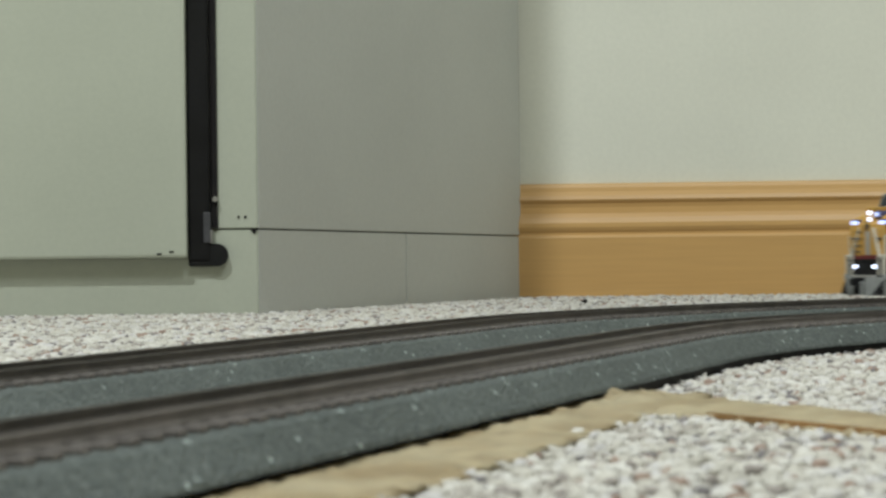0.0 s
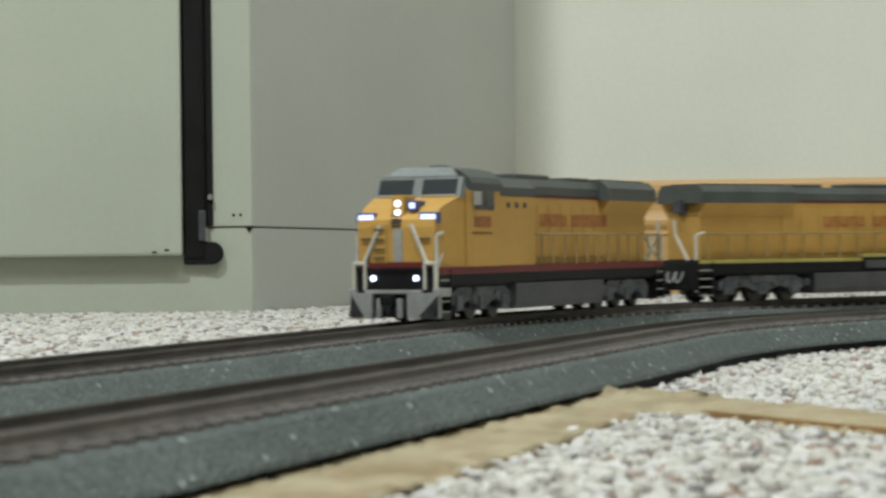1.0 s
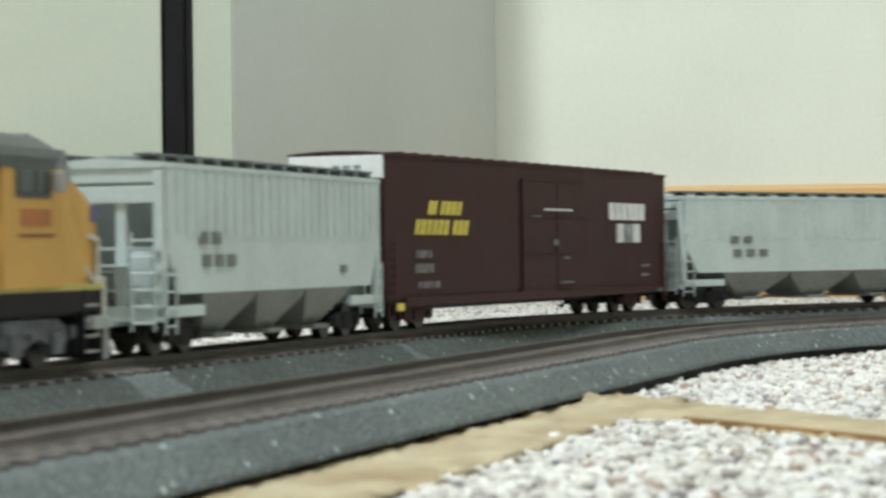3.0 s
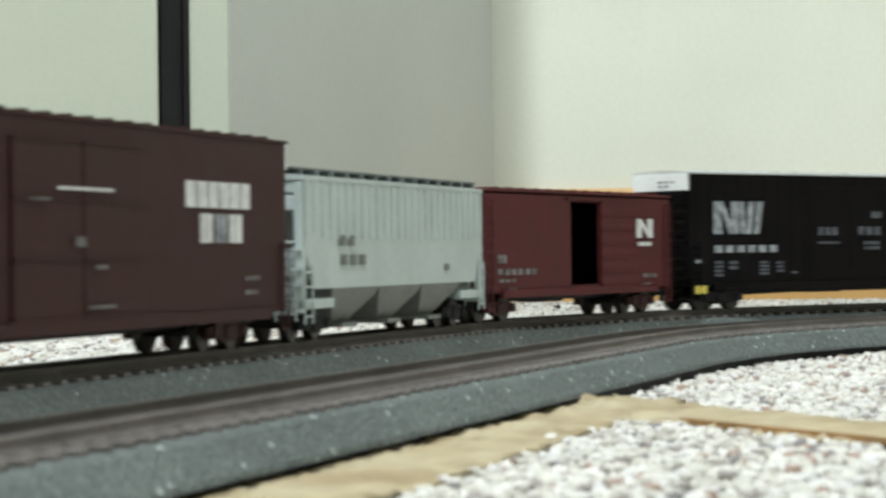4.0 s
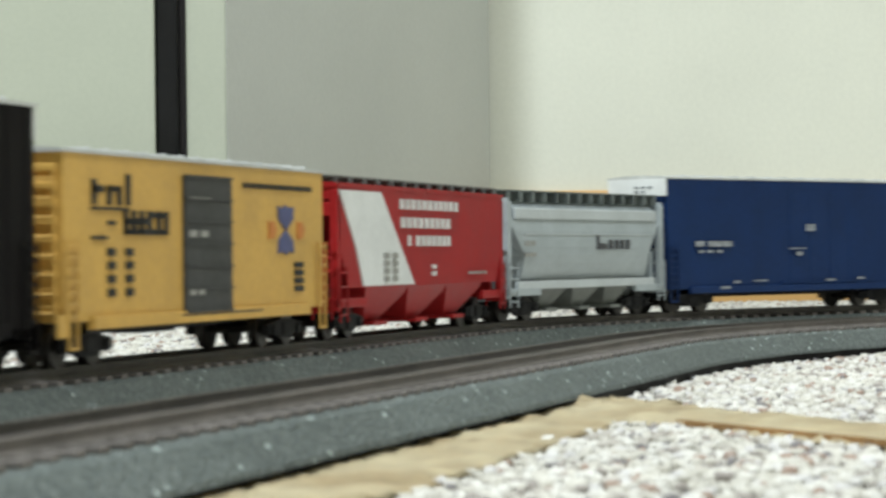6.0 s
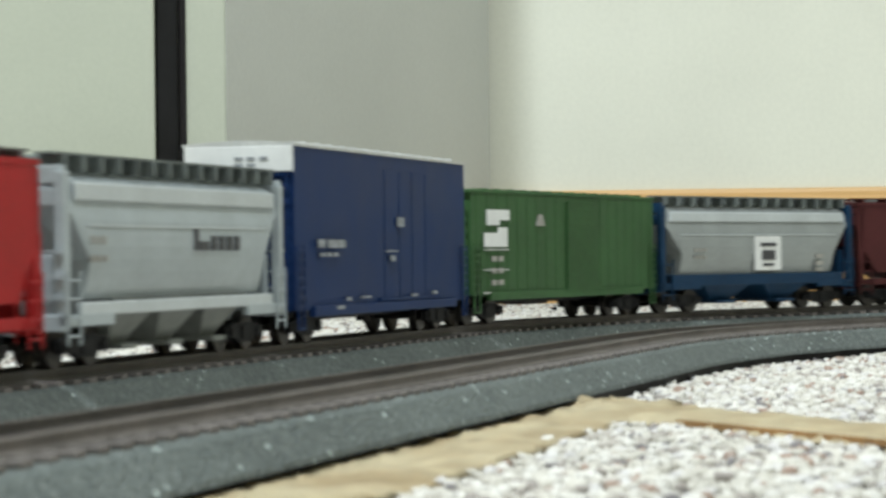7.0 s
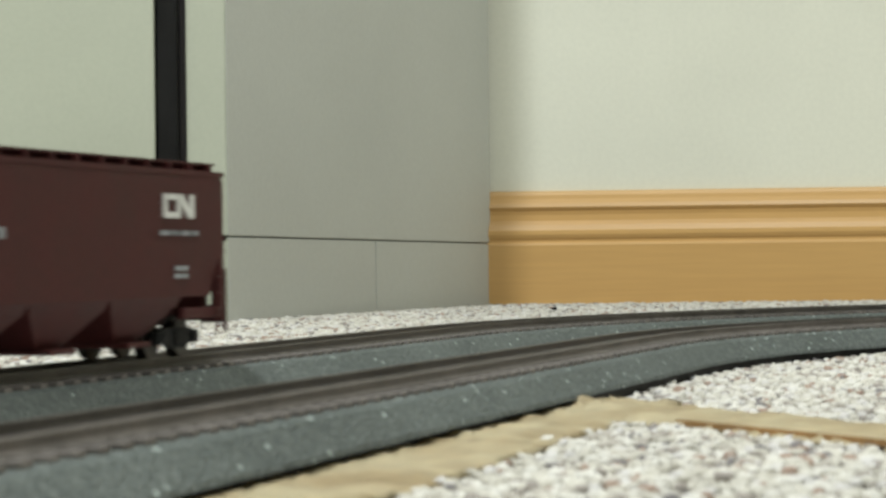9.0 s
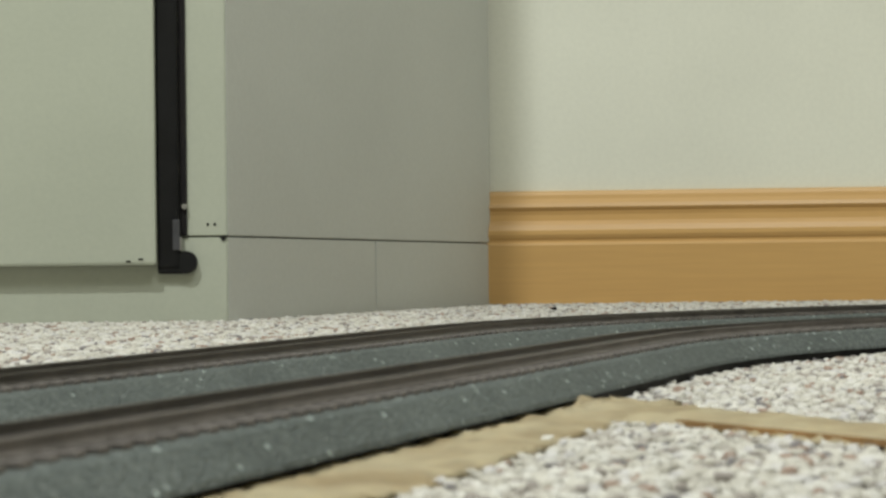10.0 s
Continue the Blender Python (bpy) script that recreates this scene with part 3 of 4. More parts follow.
def boxcar(label, length, height, paint, roof, bolster, sill=9.0, half=17.6, door=None, ends=None, ribs=0, band=None):
    car = thing("boxcar", label, "model boxcar", "freight train")
    L = length / 2
    top = height
    body = box(-L + 1.2, L - 1.2, -half, half, sill + 2, top - 1.6, 0.35)
    part("body", body, paint, car)
    part("side_sill", boxes([(-L + 16, L - 16, s * half - 1.2, s * half + 1.2, sill, sill + 3.2) for s in (-1, 1)], 0.3), paint, car)
    part("underframe", boxes([(-L + 3, L - 3, -4, 4, sill - 2, sill + 1.5), (-12, 12, -8, 2, 6.6, sill)], 0.5), BLACK_PAINT, car)
    w = half + 0.5
    prof = [(-w, top - 1.8), (-w, top - 0.9), (-w * 0.5, top - 0.2), (0, top), (w * 0.5, top - 0.2), (w, top - 0.9), (w, top - 1.8)]
    rf = part("roof", prism(prof, -L, L), roof, car)
    for i in range(1, int(length / 12)):
        x = -L + i * 12
        part("roof_rib", box(x - 0.5, x + 0.5, -w * 0.88, w * 0.88, top - 1.2, top + 0.12, 0.1), roof, rf)
    # corrugated ends
    em = ends or paint
    for s in (-1, 1):
        for i in range(int((top - sill - 6) / 4.3)):
            z = sill + 4 + i * 4.3
            part("end_rib", box(*sorted((s * (L - 1.3), s * (L - 0.2))), -half + 1.5, half - 1.5, z, z + 2.2, 0.5), em, car)
        if band:
            part("end_band", box(*sorted((s * (L - 1.3), s * (L + 0.1))), -half + 0.1, half - 0.1, top - 9.5, top - 1.7, 0.2), band, car, "white upper end panel")
            for k in range(2):
                part("end_mark", boxes([(*sorted((s * L, s * (L + 0.3))), -1 + 4 * j, 1.6 + 4 * j, top - 6.0 - 2 * k, top - 5.0 - 2 * k) for j in range(3 - k)]), LETTER_GREY, car)
        coupler(car, s * (L - 2), s)
        truck(car, s * bolster, BROWN if paint in (BROWN, OXIDE) else None)
        for y in (-half - 0.8, half + 0.8):
            ladder(car, s * (L - 4.5), y, sill + 2, top - 5 if paint is OXIDE else sill + 22, 6.5, 7 if paint is not OXIDE else 8, paint)
            part("stirrup", boxes([(*sorted((s * (L - 1.8), s * (L - 2.5))), y - 0.35, y + 0.35, 5.2, sill + 2.2), (*sorted((s * (L - 6.5), s * (L - 7.2))), y - 0.35, y + 0.35, 5.2, sill + 2.2), (*sorted((s * (L - 1.8), s * (L - 7.2))), y - 0.5, y + 0.5, 4.8, 5.5)], 0.1), paint, car)
        ladder(car, s * (L + 0.6), half - 5, sill + 2, top - (11 if band else 6), 6.5, 8, paint, "y")
    # side ribs
    if ribs:
        for y in (-half, half):
            for i in range(ribs):
                x = -L + 6 + (length - 12) * i / (ribs - 1)
                if door and door[0] - 1 < x < door[1] + 1:
                    continue
                part("side_rib", box(x - 0.45, x + 0.45, y - 0.16, y + 0.16, sill + 3, top - 2, 0.08), paint, car)
    return car


def slide_door(car, x0, x1, z0, z1, y, mat, label="", panels=5):
    d = part("door", box(x0, x1, *sorted((y, y + math.copysign(0.9, y))), z0, z1, 0.3), mat, car, label)
    bm = bmesh.new()
    for i in range(panels + 1):
        z = z0 + (z1 - z0) * i / panels
        box(x0, x1, *sorted((y + math.copysign(0.8, y), y + math.copysign(1.3, y))), z - 0.35, z + 0.35, 0, bm)
    part("door_rib", bm, mat, d)
    part("door_rail", boxes([(x0 - 22, x1 + 3, *sorted((y, y + math.copysign(1.2, y))), z0 - 1.3, z0 - 0.3)], 0.1), mat, car)
    return d


def hopper(label, length, height, paint, bays, bay_paint, bolster, shoulder, curved=False, n_bays=3, half=17.8, end_paint=None, ribs=0, frame_paint=None, sill=17.0):
    """Covered hopper: side sheets, sloping ends, hopper bays below, open end platforms."""
    car = thing("covered_hopper", label, "model hopper", "freight train")
    L, top = length / 2, height
    ep = end_paint or paint
    fp = frame_paint or paint
    inset = 13
    # side outline seen from the side; slopes at both ends
    if curved:
        k = 9
        prof = []
        for i in range(k + 1):
            prof.append((half * (0.72 + 0.28 * math.sin(math.pi * (0.15 + 0.7 * i / k))), sill + (top - 6 - sill) * i / k))
        prof = prof + [(half * 0.55, top - 3), (-half * 0.55, top - 3)] + [(-a, b) for a, b in reversed(prof)]
        bm = prism(prof, -L + inset, L - inset)
        for v in bm.verts:
            f = (v.co.z - sill) / (top - sill)
            reach = 0.86 + 0.14 * min(1, max(0, f) * 1.7) - 0.12 * max(0, 0.25 - abs(f - 0.25)) * 2
            v.co.x = math.copysign(L - inset - (1 - reach) * 26 + (8 if f > 0.6 else 0), v.co.x)
        part("body", bm, paint, car, smooth=False)
        # Light on the up-facing strake is put into a paler colour
        for s in (-1, 1):
            part("top_strake", box(-L + 8, L - 8, *sorted((s * half * 0.93, s * half * 0.99)), top - 11, top - 6.5, 0.5), PALE_GREY, car, "top strake, light from above in its pale colour")
        for s in (-1, 1):
            part("seam", box(-L + 15, L - 15, *sorted((s * half * 0.985, s * half * 1.012)), top - 17.3, top - 16.8), PALE_GREY, car)
    else:
        e = 2 if shoulder else 0
        side = [(-L + e, top - 2.5), (-L + e + 1, shoulder), (-L + 12, sill), (L - 12, sill), (L - e - 1, shoulder), (L - e, top - 2.5)]
        for s in (-1, 1):
            part("side_sheet", prism(side, *sorted((s * half, s * (half - 1.1))), "y"), paint, car)
    # bays
    z0 = 5.0
    span = (2 * L - 2 * 30)
    bw = span / n_bays
    for i in range(n_bays):
        x0 = -L + 30 + i * bw
        bm = bmesh.new()
        for k in (-1, 1):
            prism([(x0, sill + 0.1), (x0 + bw * 0.04, sill - 2.5), (x0 + bw * 0.36, z0), (x0 + bw * 0.64, z0), (x0 + bw * 0.96, sill - 2.5), (x0 + bw, sill + 0.1)],
                  *sorted((k * (half - 0.6), 0.0)), "y", bm)
        for v in bm.verts:
            if v.co.z < sill:
                v.co.y *= 0.95 if v.co.z > z0 + 1 else 0.62
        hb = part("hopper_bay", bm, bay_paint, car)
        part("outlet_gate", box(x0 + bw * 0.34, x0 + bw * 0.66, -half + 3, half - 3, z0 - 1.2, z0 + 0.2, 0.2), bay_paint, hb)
    for s in (-1, 1):
        x = s * L
        # slope sheet, platform, posts, bulkhead, grab rails
        sheet = [(s * (L - 9), top - 6), (s * (L - 34), sill - 1), (s * (L - 36), sill - 1), (s * (L - 11), top - 6)]
        wide = half * 0.64 if curved else half - 1.2
        part("slope_sheet", prism(sheet, -wide, wide, "y"), ep, car)
        part("platform", boxes([(*sorted((s * (L - 34), s * L)), -4, 4, 8.4, 12), (*sorted((s * (L - 3), s * L)), -half, half, 9.5, 13.5), (*sorted((s * (L - 30), s * L)), half - 2, half, 10.5, 13.5),
                                (*sorted((s * (L - 30), s * L)), -half, -half + 2, 10.5, 13.5)], 0.3), fp, car)
        for y in (-half, half):
            part("post", box(*sorted((s * (L - 4.5), s * (L - 1))), *sorted((y, y - math.copysign(2.6, y))), 12, top - 4, 0.3), fp, car)
        for y in (-5.5, 5.5):
            part("post", box(*sorted((s * (L - 4), s * (L - 2))), y - 1.5, y + 1.5, 12, top - 9, 0.3), fp, car)
        part("bulkhead", box(*sorted((s * (L - 7), s * (L - 3.2))), 3.2, half - 4, 13, 28, 0.4), fp, car)
        part("end_sheet", boxes([(*sorted((s * (L - 3.4), s * (L - 1.4))), -half + 0.5, half - 0.5, top - 12.5, top - 8.0), (*sorted((s * (L - 3.4), s * (L - 1.4))), -half + 0.5, half - 0.5, top - 7.2, top - 2.6)], 0.3), ep, car)
        part("grab_rail", boxes([(*sorted((s * (L - 0.8), s * (L - 0.2))), -half, half, z, z + 0.6) for z in (28.5, 22.5, 17.5)]), fp, car)
        ladder(car, s * (L + 0.2), -half + 5, 8, top - 3, 6.5, 9, fp, "y")
        ladder(car, s * (L - 5), half + 0.6, 6, 24, 7, 4, fp)
        ladder(car, s * (L - 5), -half - 0.6, 6, 24, 7, 4, fp)
        if not curved:
            ladder(car, s * (L + 1.4), half - 4.5, 7, 33, 6.5, 6, fp, "y")
        part("brake_step", boxes([(*sorted((s * (L - 2), s * (L + 3))), -9, 9, 24, 24.6)], 0.1), fp, car)
        coupler(car, s * (L - 2), s)
        truck(car, s * bolster)
    # roof with hatches and running boards
    w = half + 0.3
    if curved:
        part("roof", prism([(-half * 0.62, top - 4), (-half * 0.5, top - 1.5), (half * 0.5, top - 1.5), (half * 0.62, top - 4)], -L + 8, L - 8), paint, car)
    else:
        part("roof", prism([(-w, top - 3.2), (-w, top - 1.8), (0, top - 0.4), (w, top - 1.8), (w, top - 3.2)], -L + 1, L - 1), ep if not ribs else paint, car)
    for s in (-1, 1):
        part("roof_walk", box(-L + 1, L - 1, *sorted((s * (half - 8), s * (half - 2.5))), top + 0.1, top + 0.7), paint if paint is CN_BROWN else DARK_RIB, car)
    for i in range(14):
        x = -L + 6 + i * (length - 12) / 13
        for s in (-1, 1):
            part("roof_bracket", box(x - 0.6, x + 0.6, *sorted((s * (half - 9), s * (half - 1.6))), top - 4, top + 0.1), paint if paint is CN_BROWN else DARK_RIB, car)
    part("hatch", boxes([(-L + 14, L - 14, -5, 5, top - 2, top + 0.6)], 0.6), DARK_RIB, car)
    if ribs:
        for y in (-half, half):
            for i in range(ribs):
                x = -L + 4 + (length - 8) * i / (ribs - 1)
                part("side_rib", box(x - 0.9, x + 0.9, y - 0.6, y + 0.6, shoulder + (4 if abs(x) > L - 14 else 2), top - 3.4), paint, car)
    return car


def locomotive(label, stripe, lit):
    """Six-axle diesel: cab and nose at the front, radiator wings at the rear."""
    e = thing("locomotive", label, "model locomotive", "freight train")
    L = 124.0
    part("frame", boxes([(-L + 6, L - 4, -15, 15, 12.5, 16.2)], 0.4), BLACK_PAINT, e)
    for s in (-1, 1):
        low, high = (17.0, 17.2) if lit else (18.0, 18.2)
        if s > 0:
            part("sill_stripe", box(-L + 6, L - 4, 14.9, 16.7, low, 19.7, 0.2), stripe, e)
            part("sill", box(-L + 6, L - 4, 14.8, 16.5, 13.4, high, 0.2), BLACK_PAINT, e)
            continue
        # stepped sill over the recess of the air tanks
        part("sill_stripe", boxes([(-L + 6, -12, -16.7, -14.9, low, 19.7), (-12, 63, -16.7, -14.9, 19.9, 21.6), (63, L - 4, -16.7, -14.9, low + 0.6, 20.2)], 0.2), stripe, e)
        part("sill", boxes([(-L + 6, -12, -16.5, -14.8, 13.4, high), (63, L - 4, -16.5, -14.8, 13.4, high + 0.6)], 0.2), BLACK_PAINT, e)
        part("tank_recess", box(-12, 63, -14.2, -13.2, 12.6, 20.0), BLACK_PAINT, e)
    part("deck", boxes([(-L + 4, L - 3, -16.4, 16.4, 18.4, 19.6)], 0.2), BLACK_PAINT, e)
    # long hood, cab, nose
    hood = box(-L + 12, 62, -10.6, 10.6, 19.6, 46.5, 0.6)
    hood_part = part("hood", hood, YELLOW, e)
    for i in range(9):
        x = -60 + i * 12.5
        for s in (-1, 1):
            part("hood_door", boxes([(x, x + 11.3, *sorted((s * 10.5, s * 11.0)), 22, 43)], 0.15), YELLOW, hood_part)
    part("hood_stripe", boxes([(-L + 12, 62, *sorted((s * 10.5, s * 10.9)), 46.0, 47.2) for s in (-1, 1)]), RED_STRIPE, e)
    part("hood_roof", prism([(-10.9, 46.6), (-10.9, 50.4), (-8.5, 53.5), (8.5, 53.5), (10.9, 50.4), (10.9, 46.6)], -L + 12, 66), LOCO_GREY, e)
    part("equipment_box", boxes([(30, 66, -10.7, 16.8, 19.6, 46.0), (30, 66, -16.8, -10.0, 19.6, 29.0)], 0.6), YELLOW, e)
    part("equipment_roof", prism([(-10.9, 46), (-10.9, 49.8), (-8, 52.6), (13, 52.6), (17, 49.2), (17, 46)], 30, 66), LOCO_GREY, e)
    part("exhaust_housing", boxes([(-8, 26, -7.5, 7.5, 53.0, 55.4), (-52, -30, -8.5, 8.5, 53.0, 55.0)], 0.9), LOCO_GREY, e)
    part("radiator_shroud", prism([(-10.6, 39.5), (-14.9, 45.8), (14.9, 45.8), (10.6, 39.5)], -L + 12, -L + 68), YELLOW, e, "yellow flared radiator shroud")
    wings = part("radiator", prism([(-15.2, 45.8), (-15.2, 51.0), (-12, 54.2), (12, 54.2), (15.2, 51.0), (15.2, 45.8)], -L + 10, -L + 70), LOCO_GREY, e)
    for i in range(9):
        part("radiator_grille", box(-L + 14 + i * 6, -L + 18.5 + i * 6, -11, 11, 54.0, 54.8, 0.1), TANK_GREY, wings)
    # cab with sloped roof edges
    cab = part("cab", prism([(-17.6, 19.6), (-17.6, 47.6), (17.6, 47.6), (17.6, 19.6)], 66, 97), YELLOW, e)
    cr = prism([(-17.8, 47.4), (-17.8, 50.2), (-16.6, 52.4), (-13.0, 55.0), (-8.0, 56.2), (8.0, 56.2), (13.0, 55.0), (16.6, 52.4), (17.8, 50.2), (17.8, 47.4)], 64, 93.0)
    part("cab_roof", cr, LOCO_GREY, cab, "grey cab roof")
    brow = prism([(93, 47.4), (93, 56.3), (95.5, 55.7), (98.8, 52.9), (98.8, 51.8), (97, 47.4)], -16.8, 16.8, "y")
    for v in brow.verts:
        if v.co.z > 52.5:
            v.co.y *= 0.62 if v.co.z > 55 else 0.86
    part("roof_brow", brow, CAB_GREY, cab, "pale grey brow over the windshield")
    part("roof_fitting", boxes([(78, 84, -3, 3, 56.0, 57.2), (88, 91, 3, 6, 56.0, 56.9), (70, 73, -7, -4, 56.0, 57.0)], 0.4), LOCO_GREY, cab)
    for s in (-1, 1):
        part("window_frame", boxes([(72, 90, *sorted((s * 17.5, s * 17.95)), 40.5, 48.0)], 0.3), LOCO_GREY, cab)
        part("side_window", boxes([(73.4, 80.5, *sorted((s * 17.9, s * 18.2)), 41.6, 47.2), (82, 88.8, *sorted((s * 17.9, s * 18.2)), 41.6, 47.2)], 0.1), GLASS, cab)
        part("mirror", boxes([(90.5, 92.0, *sorted((s * 18, s * 21)), 42, 47)], 0.3), RAILING, cab)
    shield = part("windshield_frame", prism([(97, 44.8), (97, 52.4), (98.8, 52.2), (102.0, 44.8)], -17.2, 17.2, "y"), CAB_GREY, cab, "grey windshield surround")
    for s in (-1, 1):
        bm = prism([(101.3, 46.0), (98.9, 51.6), (99.7, 51.6), (102.1, 46.0)], *sorted((s * 2.0, s * 15.4)), "y")
        part("windshield", bm, GLASS, shield, "dark front windshield")
        part("windshield_sill", box(101.4, 102.4, *sorted((s * 2.0, s * 15.4)), 45.3, 45.9, 0.1), PALE_RAIL, shield)
    nose = prism([(97, 19.6), (97, 45.0), (102.4, 45.0), (114.5, 41.0), (119.0, 36.8), (119.5, 34.0), (119.5, 19.6)], -16.9, 16.9, "y")
    for v in nose.verts:
        if v.co.x > 110:
            v.co.y *= 0.90 if v.co.z > 30 else 0.86
    nose_part = part("nose", nose, YELLOW, e, "yellow front nose")
    part("nose_door", box(119.3, 120.0, -9.8, -3.4, 21, 35.5, 0.2), YELLOW, nose_part)
    for z in (23, 26, 29.5, 33):
        part("grab_iron", box(119.8, 120.6, -8.5, -4.2, z, z + 0.5), TANK_GREY, nose_part)
    for y in (-13.5, 9.5):
        part("grab_iron", box(119.3, 120.2, y, y + 4, 29.6, 30.2), TANK_GREY, nose_part)
    part("nose_panel", box(119.3, 119.9, -1.0, 2.6, 21.5, 33.5, 0.2), RAILING, nose_part, "grey panel on the nose")
    part("nose_band", box(119.3, 120.0, -14.4, 14.4, 19.5, 21.6, 0.1), RED_STRIPE, nose_part)
    head = LAMP if lit else GLASS
    part("headlight_housing", box(108, 117.6, -2.5, 2.5, 37.2, 45.6, 0.6), YELLOW, nose_part)
    for z in (42.6, 39.4):
        part("headlight", rod((117.3, 0, z), (118.3, 0, z), 1.05, 14), head, nose_part, "lit headlight" if lit else "")
    for i in range(4):
        part("louvre", box(119.0, 119.9, -1.8, 1.8, 34.2 + i * 1.2, 34.8 + i * 1.2), TANK_GREY, nose_part)
    nb = LAMP_BLUE if lit else GLASS
    for s in (-1, 1):
        frame_part = part("number_board_frame", box(115.4, 118.4, *sorted((s * 8.6, s * 16.0)), 35.4, 39.4, 0.3), LETTER_BLUE, nose_part, "dark blue number board surround")
        part("number_board", box(118.2, 118.9, *sorted((s * 9.4, s * 15.2)), 36.1, 38.6, 0.2), nb, frame_part, "lit number board" if lit else "")
    part("sensor", box(110, 117.2, 3.6, 7.4, 40.0, 43.6, 0.4), LETTER_BLUE, nose_part)
    part("sensor_lens", box(117.1, 117.7, 4.4, 6.6, 40.8, 42.8, 0.2), LAMP_BLUE if lit else RAILING, nose_part)
    # pilot: plate, plough, ditch lights, steps
    pil = part("pilot", boxes([(116, 120.5, -16.5, 16.5, 8.0, 18.8)], 0.6), BLACK_PAINT, e)
    plough = prism([(118, 1.6), (124, 2.2), (121.4, 9.5), (118, 9.5)], -17, 17, "y")
    part("plough", plough, TRUCK_BLACK, pil, "dark snow plough")
    for s in (-1, 1):
        wing = prism([(118.6, s * 17.3), (121.2, s * 17.3), (125.6, s * 7.0), (123.4, s * 7.0)], 1.4, 10.6, "z")
        part("plough_wing", wing, PLOUGH, pil, "pale grey plough wing")
        part("plough_rib", box(124.4, 126.0, *sorted((s * 3.0, s * 5.0)), 1.6, 8.6, 0.3), PLOUGH, pil)
    for y in (-8.4, 8.4):
        part("ditch_light", rod((120.2, y, 15.8), (121.6, y, 15.8), 0.95, 14), head, pil, "lit ditch light" if lit else "")
        part("ditch_bracket", boxes([(118, 120.4, y - 2.4, y + 2.4, 13.4, 18.2)], 0.4), BLACK_PAINT, pil)
    for s in (-1, 1):
        part("step_well", box(112, 121.5, s * 16.6 - 1.6, s * 16.6 + 1.6, 9.0, 12.2, 0.5), PLOUGH, pil, "pale step well")
        part("step_guard", boxes([(119.6, 121.4, *sorted((s * 11.2, s * 12.4)), 11.5, 21.5), (119.6, 121.4, *sorted((s * 15.4, s * 16.8)), 4.0, 21.5), (119.6, 121.4, *sorted((s * 11.2, s * 16.8)), 20.3, 21.8)], 0.5), PALE_RAIL, pil, "pale step guard")
    part("anticlimber", boxes([(119, 123, -11, 11, 10.2, 11.6)], 0.3), RAILING, pil)
    part("hose", boxes([(121, 122.2, y, y + 0.7, 4.5, 10) for y in (-7, -5.6, 5, 6.4)], 0.2), TANK_GREY, pil)
    coupler(e, 118, 1), coupler(e, -118, -1)
    part("rear_pilot", boxes([(-L + 1, -L + 5.5, -16.5, 16.5, 6.0, 18.8)], 0.6), BLACK_PAINT, e)
    part("rear_light_housing", boxes([(-L + 10.6, -L + 12.2, -2.2, 2.2, 40.5, 47.5)], 0.4), TANK_GREY, e)
    # Plates added to block the rear lights from oblique views
    part("light_blocker", boxes([(-L + 7.6, -L + 10.8, *sorted((s * 1.1, s * 1.9)), 41.2, 47.0) for s in (-1, 1)] + [(-L + 7.6, -L + 10.8, -1.9, 1.9, 46.6, 47.4)], 0.1), TANK_GREY, e)
    part("rear_light", rod((-L + 10.0, 0, 45.4), (-L + 10.9, 0, 45.4), 0.95, 12), LAMP, e, "lit rear light")
    part("rear_light", rod((-L + 10.0, 0, 42.8), (-L + 10.9, 0, 42.8), 0.95, 12), LAMP, e, "lit rear light")
    for sx in (1, -1):
        for y in (-14.4, 14.4):
            st = boxes([(*sorted((sx * 114 - 4, sx * 114 + 4)), y - 2.2, y + 2.2, z, z + 0.6) for z in (3.2, 7.0, 10.8, 14.6)], 0.1)
            part("steps", st, RAILING, e)
            part("step_side", boxes([(sx * 114 - 5, sx * 114 - 4.2, y - 2.4, y + 2.4, 3, 19), (sx * 114 + 4.2, sx * 114 + 5, y - 2.4, y + 2.4, 3, 19)], 0.1), BLACK_PAINT, e)
            # Corner handrails use the pale colour to carry ceiling light falling on them
            part("handrail", rod((sx * 119, y + math.copysign(1.2, y), 5), (sx * 119, y + math.copysign(1.2, y), 31), 0.75, 6, rod((sx * 119, y + math.copysign(1.2, y), 31), (sx * 114, y + math.copysign(1.2, y), 32), 0.75, 6)), PALE_RAIL, e)
    for s in (-1, 1):
        bm = bmesh.new()
        for i in range(12):
            x = -L + 12 + i * 12.2
            if x < 30:
                rod((x, s * 16.2, 19), (x, s * 16.2, 31.5), 0.42, 5, bm)
        rod((-L + 8, s * 16.2, 31.5), (29, s * 16.2, 31.5), 0.42, 5, bm)
        part("handrail", bm, TAN_RAIL, e)
        part("nose_rail", rod((119.6, s * 6.0, 35.0), (120.4, s * 12.5, 21.0), 0.85, 6), PALE_RAIL, e, "pale diagonal nose railing")
        part("nose_rail", rod((103, s * 13.5, 33.5), (117, s * 15.2, 20.5), 0.75, 6), PALE_RAIL, e, "pale diagonal nose railing")
        part("corner_rail", rod((118, s * 15.6, 7.0), (118, s * 15.6, 22.5), 0.9, 6), PALE_RAIL, e, "pale corner railing")
        # plain bars for the road name, cab number and small marks
        start = 11 if s > 0 else -32
        for i in range(13):
            if i != 5:
                x = start - s * i * 5.75
                bars(e, "lettering", LETTER_RED, [(x, x - s * 1.3, 34.6, 39.6), (x - s * 1.3, x - s * 3.2, 34.6 + 3.8 * (i % 2), 35.8 + 3.8 * (i % 2)), (x - s * 3.2, x - s * 4.5, 34.6, 39.6)], s * 11.0, "red lettering as plain bars")
